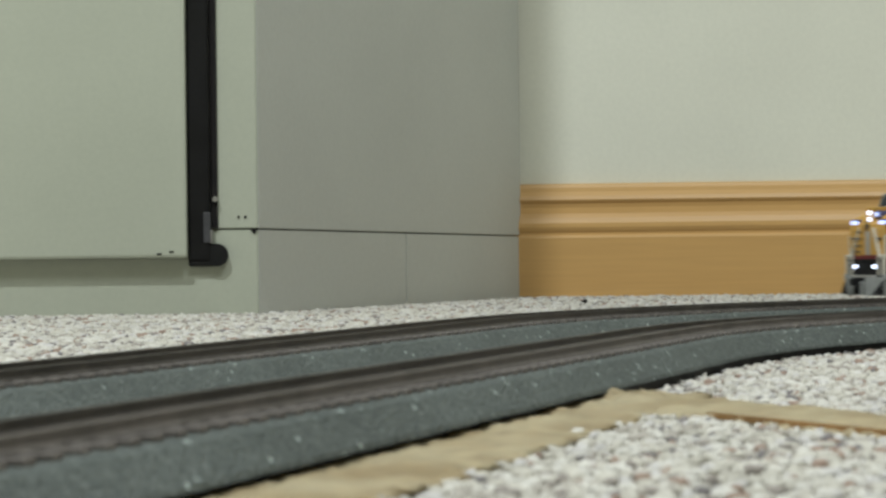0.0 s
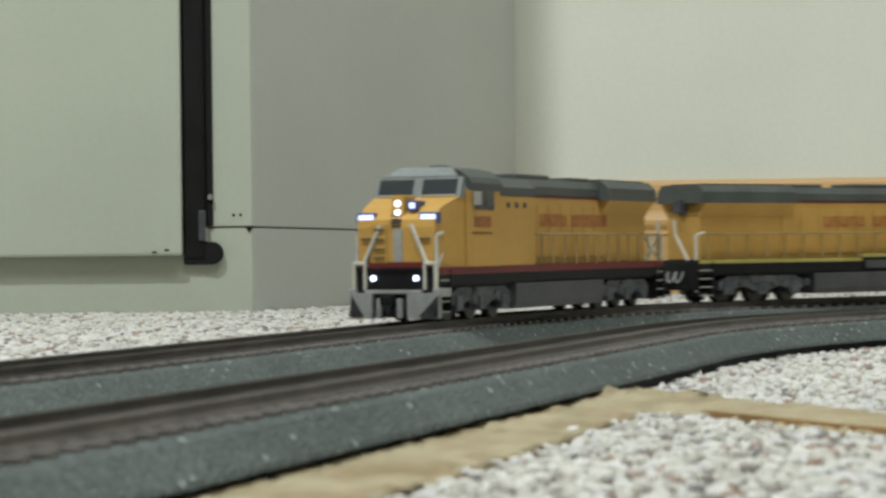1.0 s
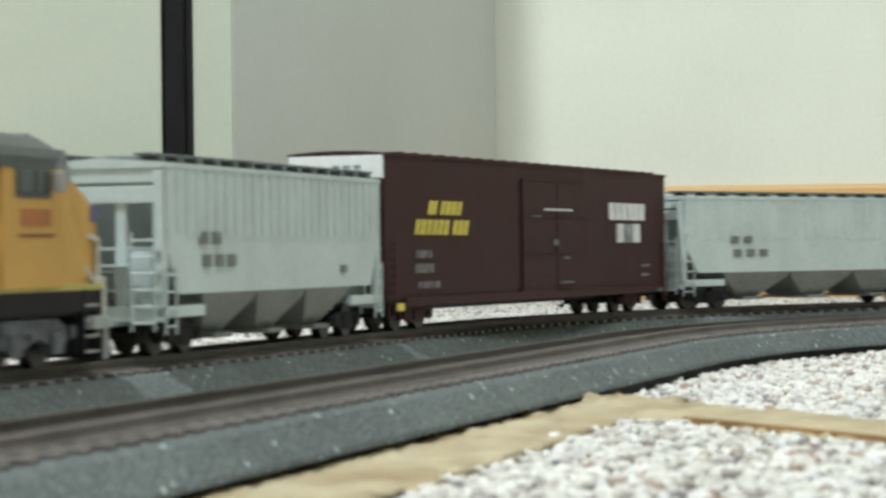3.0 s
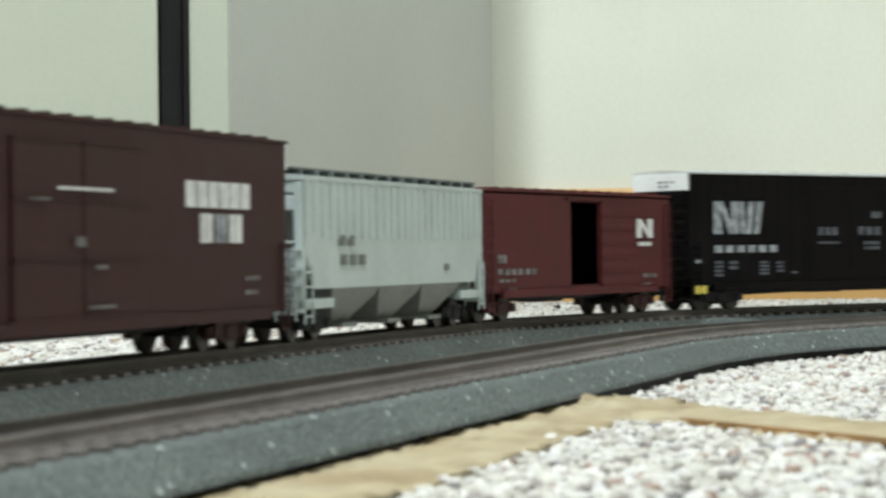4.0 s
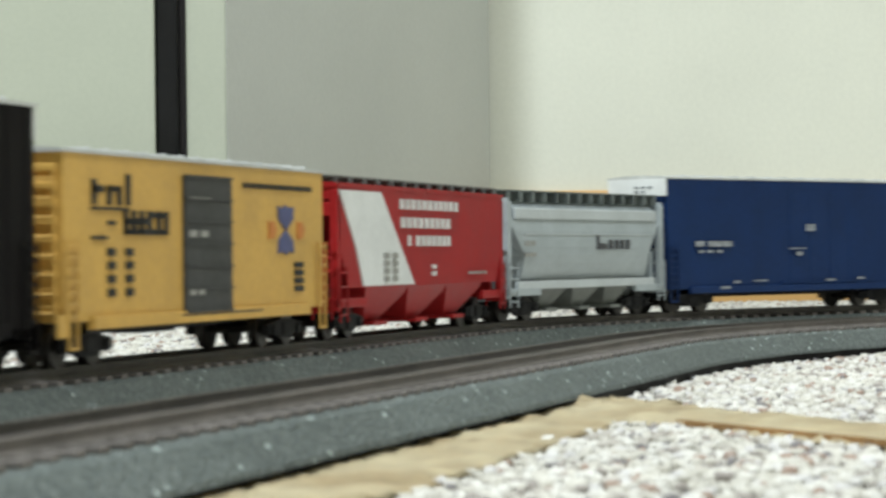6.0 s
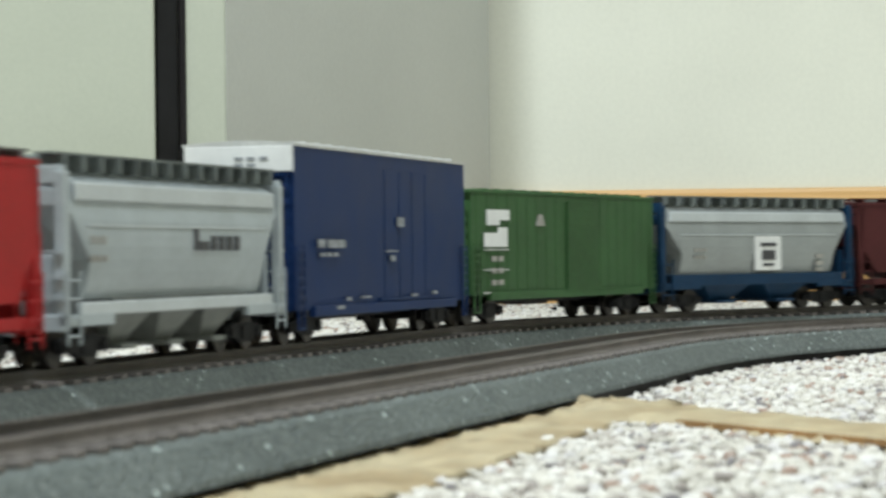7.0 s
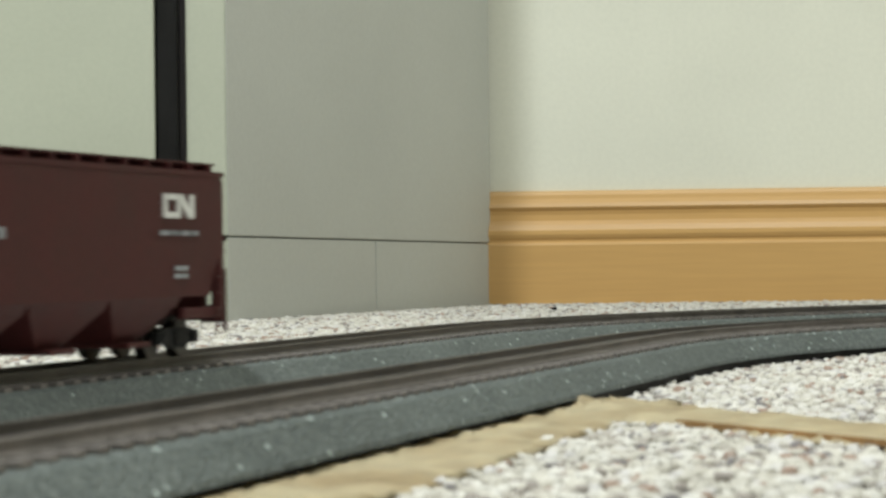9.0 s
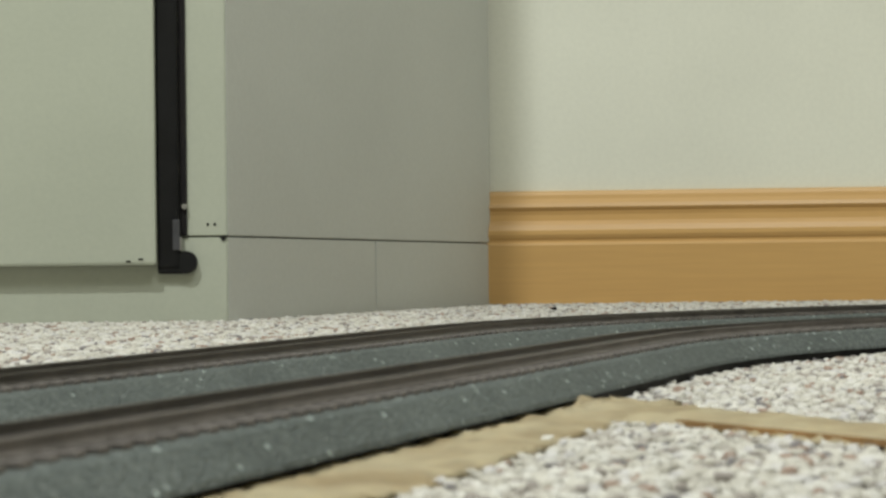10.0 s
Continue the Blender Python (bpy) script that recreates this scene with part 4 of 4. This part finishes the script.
        bars(e, "cab_number", LETTER_RED, [(90, 87, 34, 38), (86, 83, 34, 38), (82, 79, 34, 38), (78, 75, 34, 38)], s * 17.6)
        bars(e, "door_line", RED_STRIPE, [(92, 74, 31.6, 32.1)], s * 17.6)
        bars(e, "vent", TANK_GREY, [(58, 55, 41.5, 43.5), (50, 47, 41.5, 43.5), (42, 39, 41.5, 43.5)], 16.8 if s > 0 else -10.9)
    # tank and trucks
    tank = prism([(-15.5, 3.0), (-16.6, 5.5), (-16.6, 12.8), (16.6, 12.8), (16.6, 5.5), (15.5, 3.0)], -44, 49)
    part("fuel_tank", tank, TANK_GREY, e)
    for x0, x1 in ((-9, 24), (29, 61)):
        part("air_tank", box(x0, x1, -16.6, -14.0, 14.4, 18.8, 1.2), TANK_GREY, e, "grey air tank")
    part("tank_bracket", box(25.2, 27.8, -16.9, -14.0, 9.0, 20.0, 0.3), BLACK_PAINT, e)
    part("step_light", box(40, 52, -17.2, -16.6, 23.4, 24.6, 0.2), WHITE, e, "white step edge")
    # hoses and crossed rails on the rear platform
    for y in (-9.5, -4.5, 4.5, 9.5):
        bm = bmesh.new()
        pts = [(-L + 0.4 - 1.6 * math.sin(a), y + 2.4 * math.cos(a), 14.5 - 5.0 * math.sin(a)) for a in (math.pi * k / 8 for k in range(9))]
        for p, q in zip(pts, pts[1:]):
            rod(p, q, 0.45, 6, bm)
        part("hose", bm, RAILING, e, "grey rubber hose")
    for s in (-1, 1):
        part("end_rail", rod((-L + 1.5, s * 14.0, 19.5), (-L + 1.5, s * 6.0, 31.0), 0.7, 6, rod((-L + 1.5, s * 6.0, 31.0), (-L + 1.5, s * 5.0, 38.0), 0.7, 6)), PALE_RAIL, e, "pale end railing")
    for x in (-77, 77):
        t = part("truck", boxes([(x - 22, x + 22, -8, 8, 5, 10)], 0.6), TRUCK_BLACK, e)
        for y in (-13.4, 13.4):
            bm = prism([(x - 27, 9.5), (x - 27, 6), (x - 20, 5), (x - 12, 7.4), (x - 4, 5), (x + 4, 5), (x + 12, 7.4), (x + 20, 5), (x + 27, 6), (x + 27, 9.5), (x + 22, 12), (x - 22, 12)], y - 1.2, y + 1.2, "y")
            for k in (-21, 0, 21):
                box(x + k - 3.2, x + k + 3.2, y - 2, y + 2, 3.4, 9, 0.6, bm)
                rod((x + k + 8, y - 1.9, 8.6), (x + k + 8, y + 1.9, 8.6), 1.8, 10, bm)
            box(x - 8, x + 8, y - 2.2, y + 2.2, 8.6, 12.2, 0.5, bm)
            part("sideframe", bm, TRUCK_GREY, t)
        for k in (-21, 0, 21):
            wheelset(t, x + k, 6.0)
    # the true length over the end sills
    for ob in e.children_recursive:
        ob.data.transform(Matrix.Diagonal((1.03, 1, 1, 1)))
    return e


# ---- the train: every vehicle with its front end's distance along the loop at the start, and its length ----
TRAIN = []


def join_train(car, front, length, bolster, reverse=False):
    TRAIN.append((car, front * MM, length * MM, bolster * MM, reverse))


loco = locomotive("yellow diesel locomotive with grey roof and lit headlights", RED_STRIPE, True)
join_train(loco, 645, 250, 79)
loco = locomotive("yellow diesel locomotive with grey roof running backwards", PALE_STRIPE, False)
join_train(loco, 921, 258, 79, True)


def pale_hopper(front, length, bolster, along=0):
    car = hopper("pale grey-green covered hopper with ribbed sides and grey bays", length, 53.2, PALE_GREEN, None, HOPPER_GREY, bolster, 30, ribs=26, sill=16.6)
    marks(car, length + 26 - 2 * along, HOPPER_GREY, dashes(39, 33.2, 57, 29.8, 2) + dashes(41, 27.1, 68, 23.7, 3) + [(154, 23.4, 159, 21.0)], 17.9)
    join_train(car, front, length, bolster)


pale_hopper(1207, 182, 67)

car = boxcar("long brown auto parts boxcar with yellow lettering", 310, 61.9, BROWN, BROWN, 118, sill=8.5, ends=BROWN, band=WHITE)
for u0, z1, u1, z0 in dashes(49, 45.3, 57, 40.4, 2) + dashes(60, 45.3, 80, 40.4, 4) + dashes(37, 38.6, 68, 33.3, 6) + dashes(71, 38.6, 86, 33.3, 3):
    shape(car, 310 + 22, LETTER_YELLOW, [(u0, z0), (u0 + 2.2, z1), (u0 + 3.6, z1), (u0 + 1.4, z0)], 17.6, "yellow slanted lettering as plain bars", "lettering")
    shape(car, 310 + 22, LETTER_YELLOW, [(u0 + 1.2, z0), (u0 + 1.7, z0 + 1.3), (u1 + 0.8, z0 + 1.3), (u1 + 0.3, z0)], 17.6, "yellow slanted lettering as plain bars", "lettering")
    shape(car, 310 + 22, LETTER_YELLOW, [(u1 - 0.9, z0), (u1 + 1.3, z1), (u1 + 2.1, z1), (u1 - 0.1, z0)], 17.6, "yellow slanted lettering as plain bars", "lettering")
marks(car, 310 + 22, WORN_GREY, dashes(38.3, 27.9, 53, 25.2, 4) + dashes(37.5, 23.2, 54, 20.0, 6) + dashes(40, 17, 60, 14.6, 6) + dashes(286, 21.2, 298, 19.9, 3) + dashes(286, 17.2, 297, 15.9, 3))
marks(car, 310 + 22, LETTER_WHITE, dashes(243, 47.4, 291, 40.2, 6, 0.8) + dashes(253, 38.6, 262, 30.6, 2, 0.8) + dashes(274, 38.6, 284, 30.6, 2, 0.8), label="white block lettering as plain bars")
marks(car, 310 + 22, LETTER_GREY, dashes(263.5, 38.6, 272.5, 30.6, 2, 0.8))
for u0, u1 in ((129, 166), (167, 203)):
    slide_door(car, 155 - u1, 155 - u0, 12.5, 55, 17.6, BROWN, panels=3)
marks(car, 310 + 22, LETTER_WHITE, [(162.4, 43.9, 193.3, 43.2)], 18.9, name="door_bar")
marks(car, 310 + 22, WORN_GREY, [(147, 41.1, 157.7, 40.5), (179, 15.1, 194, 14.3), (172, 32, 177, 29.5), (183, 25, 189, 24)], 18.9, name="door_bar")
marks(car, 310 + 22, LETTER_YELLOW, [(21, 9.8, 26.5, 7.2)], 17.9, name="tag_plate")
join_train(car, 1406, 310, 118)

pale_hopper(1727, 200, 76, 8)

# the open door: the body is built round a real opening
car = boxcar("oxide red boxcar with its side door open", 186, 53, OXIDE, OXIDE, 70, sill=9.5)
body = [o for o in car.children if o.name.startswith("body")][0]
bpy.data.objects.remove(body)
L = 93
open0, open1 = L - 109, L - 80.5
for piece in [(-L + 1.2, open0, 16.6, 17.6, 11.5, 50.4), (open1, L - 1.2, 16.6, 17.6, 11.5, 50.4), (open0, open1, 16.6, 17.6, 48.0, 50.4), (open0, open1, 16.6, 17.6, 11.5, 13.6),
                    (-L + 1.2, L - 1.2, -17.6, -16.6, 11.5, 50.4), (-L + 1.2, -L + 2.2, -16.6, 16.6, 11.5, 50.4), (L - 2.2, L - 1.2, -16.6, 16.6, 11.5, 50.4)]:
    part("wall_panel", box(*piece), OXIDE, car)
# Deck and lining are near black; the shade inside is in their colour
part("floor_deck", box(-L + 2.3, L - 2.3, -16.5, 16.5, 11.5, 12.6), SHADE_BLACK, car, "deck coloured near black for the shade inside")
part("lining", boxes([(-L + 2.3, L - 2.3, -16.5, -15.9, 12.6, 50), (-L + 2.3, L - 2.3, -16.5, 16.5, 49.2, 50.2)]), SHADE_BLACK, car, "lining coloured near black for the shade inside")
slide_door(car, L - 147, L - 109.5, 13.0, 48.5, 17.6, OXIDE, "oxide red sliding door pushed open", 6)
part("door_track", box(L - 145, L - 75, 17.5, 18.9, 48.8, 49.6), OXIDE, car)
part("door_track", box(L - 145, L - 75, 17.5, 19.0, 11.2, 12.4), OXIDE, car)
marks(car, 186 - 8, WORN_GREY, [(9, 26.4, 16, 23.1)] + dashes(9, 20.9, 45, 18.5, 6) + dashes(10, 16.9, 26, 15.6, 3) + dashes(18.6, 13.4, 26, 12.2, 2) + dashes(151, 17.5, 167, 15.9, 3) + dashes(151, 13.5, 160, 11.9, 2))
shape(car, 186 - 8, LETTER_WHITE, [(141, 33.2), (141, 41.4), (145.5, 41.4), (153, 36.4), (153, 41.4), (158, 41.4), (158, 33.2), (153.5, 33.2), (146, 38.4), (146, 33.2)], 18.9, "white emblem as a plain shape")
marks(car, 186 - 8, LETTER_WHITE, dashes(142.6, 31.4, 158, 29.7, 4), 18.9)
join_train(car, 1941, 186, 70)

car = boxcar("tall black boxcar with large white emblem", 220, 64.4, CAR_BLACK, SILVER, 84, sill=9, ribs=24, band=WHITE)
for pts in ([(24, 32.8), (24, 47.8), (28, 47.8), (29.5, 32.8)], [(26.5, 47.8), (30, 47.8), (38, 32.8), (34, 32.8)], [(36, 32.8), (35.5, 47.8), (40, 47.8), (40, 32.8)],
            [(40.5, 47.8), (44, 47.8), (45, 32.8), (41.5, 32.8)], [(45.5, 32.8), (47.5, 47.8), (51, 47.8), (48.5, 32.8)], [(50.5, 32.8), (53, 47.8), (57, 47.8), (54, 32.8)]):
    shape(car, 220 + 15, LETTER_GREY, pts, 17.9, "white emblem as plain slanted bars")
marks(car, 220 + 15, LETTER_GREY, dashes(24.6, 27.5, 69, 24.2, 6), 17.9)
rows = []
for u0, u1, z1, z0, n in ((24.5, 30, 20.3, 12.5, 4), (34, 39.6, 20.2, 15.6, 2), (54.3, 60.7, 20, 13.1, 4), (66, 70.8, 19.8, 14.1, 3), (128.3, 139.5, 28.9, 24, 2), (187, 196, 21.9, 13.5, 2)):
    rows += [(u0, z1 - i * (z1 - z0) / n, u1, z1 - (i + 0.6) * (z1 - z0) / n) for i in range(n)]
marks(car, 220 + 15, LETTER_DIM, rows + dashes(95.7, 35.9, 110.7, 32, 3) + dashes(124.6, 36.1, 142.6, 32, 3) + [(95.6, 28.9, 110.6, 27.9), (134.3, 43.4, 141, 40.3), (76, 15, 80, 14)], 17.9)
marks(car, 220 + 15, LETTER_GREY, [(158, 28, 172, 25.2), (158, 25.1, 162, 20.6), (158, 20.5, 172, 18), (12, 21, 16, 19.6), (192, 58, 198, 54.5)], 17.9)
marks(car, 220 + 15, LETTER_DIM, dashes(163, 24.6, 171, 21.2, 2), 17.9)
marks(car, 220 + 15, LETTER_YELLOW, [(11.3, 11.2, 18.5, 7.6)], 18.2, name="tag_plate")
for u0, u1 in ((82, 110), (111, 146)):
    part("door", box(110 - u1, 110 - u0, 17.5, 17.75, 12.5, 57, 0.2), CAR_BLACK, car, "black plug door")
for mark in car.children:
    if mark.name.startswith(("emblem", "lettering")):
        mark.location.z += 0.0021
part("brake_rod", rod((70, 14, 7.0), (16, 14, 8.0), 0.5), BLACK_PAINT, car)
join_train(car, 2150, 220, 84)

car = boxcar("yellow boxcar with a dark sliding door", 188, 54.6, CAR_YELLOW, SILVER, 70, sill=9.5)
slide_door(car, 94 - 108.5, 94 - 74.5, 12.5, 49, 17.6, DOOR_GREY, "dark grey sliding door", 6)
marks(car, 188 + 14, RAILING, dashes(84, 33, 100, 31.2, 2) + dashes(84, 17, 96, 15.5, 2) + dashes(84, 42, 108, 41.5, 1), 18.4)
for u in (24, 33, 39, 44.5):
    marks(car, 188 + 14, LETTER_BLACK, [(u, 45.2 if u == 24 else 43.8 if u < 44 else 47, u + 2.6, 39)])
marks(car, 188 + 14, LETTER_BLACK, [(24, 43.8, 31, 42), (33, 43.8, 41, 42.4), (23.5, 38.4, 46, 37.7)])
for u in (43, 48, 53, 58, 64, 69):
    marks(car, 188 + 14, LETTER_BLACK, [(u, 37.8, u + 2.4, 31.6)])
marks(car, 188 + 14, LETTER_BLACK, [(43, 35.8, 58, 34.2), (43, 33, 58, 31.6), (60, 37.5, 71, 36), (60, 33, 71, 31.6)])
marks(car, 188 + 14, LETTER_BLACK, [(23.6, 31.2, 33, 30.3)] + dashes(33, 35, 41, 34, 1) + [(33 + d, 28.2 - i * 3.4, 37.5 + d, 26.2 - i * 3.4) for i in range(4) for d in (0, 11)] + dashes(126, 46.9, 184, 45.4, 14) + [(167.5, 24 - i * 2.4, 175, 22.4 - i * 2.4) for i in range(4)])
for k in (-1, 1):
    shape(car, 188 + 14, LETTER_BLUE, [(160, 33.6), (154, 33.6 + k * 3.2), (153.5, 33.6 + k * 7.0), (157, 33.6 + k * 6.2), (160, 33.6 + k * 7.4), (163, 33.6 + k * 6.2), (166.5, 33.6 + k * 7.0), (166, 33.6 + k * 3.2)], label="blue petal emblem")
for u in (146, 170):
    shape(car, 188 + 14, ORANGE, [(u, 36), (u + 4, 36), (u + 6, 33.6), (u + 4, 31), (u, 31)], label="orange emblem")
marks(car, 188 + 14, CAR_YELLOW, [(3, 13.5, 9, 8)], 17.9, name="step_plate")
for mark in car.children:
    if mark.name.startswith(("emblem", "lettering")):
        mark.location.z += 0.0014
join_train(car, 2383, 188, 70)

car = hopper("red covered hopper with a broad white slanted band", 198, 52.3, CAR_RED, None, CAR_RED, 75, 30, sill=16.8)
shape(car, 198 + 8, WHITE, [(6, 48.2), (48, 48.2), (84, 17.2), (29, 17.2), (22, 30)], 17.8, "white slanted band", "band")
marks(car, 198 + 8, LETTER_WHITE, dashes(69, 46.4, 140, 43.0, 11) + dashes(70, 40.2, 130, 36.6, 9) + dashes(78, 34, 82, 30.4, 1) + dashes(87, 34, 130, 30.4, 7) + [(105.4, 23.8, 110, 22.4), (105.4, 21.4, 110, 19.9)], 17.9, "white lettering as plain bars")
marks(car, 198 + 8, RAILING, [(50 + d, 28 - i * 2.6, 55 + d, 26.2 - i * 2.6) for i in range(4) for d in (0, 9)] + dashes(150, 21, 176, 20, 4), 18.4)
join_train(car, 2582, 198, 75)

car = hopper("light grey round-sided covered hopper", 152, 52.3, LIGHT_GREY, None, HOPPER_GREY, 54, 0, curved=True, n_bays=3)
# The sill's lit top is put into its pale colour
for s in (-1, 1):
    part("side_sill", box(-66, 66, *sorted((s * 16.0, s * 17.7)), 13.0, 16.4, 0.5), PALE_GREY, car, "side sill, light from above in its pale colour")
marks(car, 152 + 8, TANK_GREY, [(86, 34.8, 88.5, 29), (89.4, 31.5, 96, 29)] + dashes(98, 33, 121, 29, 4), 17.8)
marks(car, 152 + 8, RAILING, dashes(20, 32.6, 30, 30.6, 3) + dashes(20, 27.8, 31, 26.2, 3), 17.6)
join_train(car, 2791, 152, 54)

car = boxcar("tall blue boxcar with a pale roof and white upper ends", 185, 62.4, CAR_BLUE, SILVER, 70, sill=8.5, band=WHITE)
for u0, u1 in ((88, 118), (119, 150)):
    part("door", box(92.5 - u1, 92.5 - u0, 17.5, 17.8, 12, 56, 0.1), CAR_BLUE, car, "blue plug door")
for u in (104, 118.5, 134):
    part("side_post", box(92.5 - u - 0.4, 92.5 - u + 0.4, 17.5, 17.95, 13, 55.5, 0.1), CAR_BLUE, car)
part("door_rail", box(-62, 12, 17.5, 18.8, 12.2, 13.0), CAR_BLUE, car)
marks(car, 185, LETTER_GREY, [(99.4, 40.1, 106, 37.0), (19.1, 32.3, 25, 29.8), (28, 32.3, 44.5, 29.8), (86.3, 28.9, 99, 28.4), (92, 27.1, 96, 25.3), (36.3, 11.5, 43, 10.3), (46, 14, 50, 12.9), (114, 13.9, 121, 13), (139, 14.5, 144, 13.5), (60, 14.1, 70, 13.4)] + dashes(21, 28.2, 40, 27.0, 3), 18.5)
join_train(car, 2951, 185, 70)

car = boxcar("green ribbed boxcar with white emblem", 187, 52.8, CAR_GREEN, CAR_GREEN, 70, sill=9.5, ribs=20, door=(-27, 5))
slide_door(car, 93.5 - 121, 93.5 - 90, 12.5, 48.5, 17.6, CAR_GREEN, "green louvred sliding door", 12)
shape(car, 187 + 4, WHITE, [(16, 38.6), (16, 44.6), (36, 44.6), (36, 40.6), (27, 40.6), (27, 38.6)], 17.9, "white emblem as a plain shape")
shape(car, 187 + 4, WHITE, [(13.5, 30.2), (13.5, 35.6), (26, 35.6), (26, 37.8), (34, 37.8), (34, 30.2)], 17.9, "white emblem as a plain shape")
marks(car, 187 + 4, LETTER_WHITE, [(13, 29.3, 35, 28.9), (13, 21.5, 35, 21.1), (13, 12.7, 35, 12.2)], 18.0)
marks(car, 187 + 4, RAILING, [(20 + d, 26.6 - i * 4.6, 24 + d, 24.6 - i * 4.6) for i in range(3) for d in (0, 6)], 18.0)
shape(car, 187 + 4, RAILING, [(61.4, 38.6), (64, 43.1), (67, 43.1), (69.6, 38.6)], 18.0)
part("door_rail", box(93.5 - 155, 93.5 - 88, 17.5, 18.9, 10.6, 11.8), CAR_GREEN, car)
join_train(car, 3156.5, 187, 70)

car = hopper("grey and blue round-sided covered hopper", 150, 52.3, MID_GREY, None, HOPPER_BLUE, 54, 0, curved=True, n_bays=2, end_paint=HOPPER_BLUE, frame_paint=HOPPER_BLUE)
for s in (-1, 1):
    part("side_sill", box(-66, 66, *sorted((s * 16.2, s * 17.6)), 12.0, 17.2, 0.5), HOPPER_BLUE, car, "blue side sill")
marks(car, 150 + 8, WHITE, [(74, 34.6, 94, 18.7)], 17.75, "white square emblem", "emblem_plate")
marks(car, 150 + 8, TANK_GREY, [(78, 31.5, 90, 29.8), (79, 28, 89, 23.5), (80, 21.8, 88, 20.6)], 18.2)
marks(car, 150 + 8, RAILING, dashes(29, 29.2, 39, 27.6, 3) + dashes(29, 25.8, 38, 24.3, 3) + [(122.5, 26, 128, 24), (122.5, 22.6, 128, 20.6), (122.5, 19.4, 128, 17.8)], 17.6)
join_train(car, 3351, 150, 54)

car = hopper("brown covered hopper with white emblem", 197, 52.5, CN_BROWN, None, CN_BROWN, 75, 30, sill=16.6)
marks(car, 197 + 6, LETTER_GREY, dashes(31.2, 34.4, 66.4, 31.8, 7) + [(38.3, 23.2, 44, 22), (38.3, 21, 44, 20), (50.7, 23.2, 56.5, 22), (50.7, 21, 56.5, 20), (163.6, 24.9, 172, 23.6), (163.6, 22.8, 172, 21.6)] + dashes(154, 34.3, 180.7, 33, 8), 17.9)
for pts in ([(154, 44.3), (166, 44.3), (166, 42.2), (157, 42.2), (157, 37.8), (166, 37.8), (166, 35.7), (154, 35.7)], [(164, 42.2), (166, 44.3), (171, 44.3), (178, 38.5), (178, 44.3), (181, 44.3), (181, 35.7), (176, 35.7), (169, 41.4), (169, 35.7), (166, 35.7), (166, 42.2)]):
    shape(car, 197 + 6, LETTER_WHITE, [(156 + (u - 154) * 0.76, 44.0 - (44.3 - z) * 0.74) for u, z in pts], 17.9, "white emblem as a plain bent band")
join_train(car, 3510, 197, 75)

SPEED, EASE = 0.4097, -0.000656


def lead(t):
    """The train slows a little as it leaves the curve."""
    f = min(1, max(0, (t - 0.95) / 0.8))
    return (0.014 + 0.007 * min(1, t / 0.6)) * (1 - f * f * (3 - 2 * f))


def motions():
    """Every vehicle rides with both trucks on the outer track."""
    for car, front, length, bolster, reverse in TRAIN:
        rows = []
        for i in range(101):
            t = i * 0.1
            middle = front + length / 2 - SPEED * t - EASE * (t - 5) ** 2 - 0.284 - lead(t)
            a, _ = route(middle - bolster)
            b, _ = route(middle + bolster)
            c, d = (a + b) / 2, a - b
            turn = math.degrees(math.atan2(d.y, d.x)) + (180 if reverse else 0)
            rows.append((t, pose(c.x, c.y, RAIL_Z, 0, 0, turn)))
        walk(car, rows)


motions()
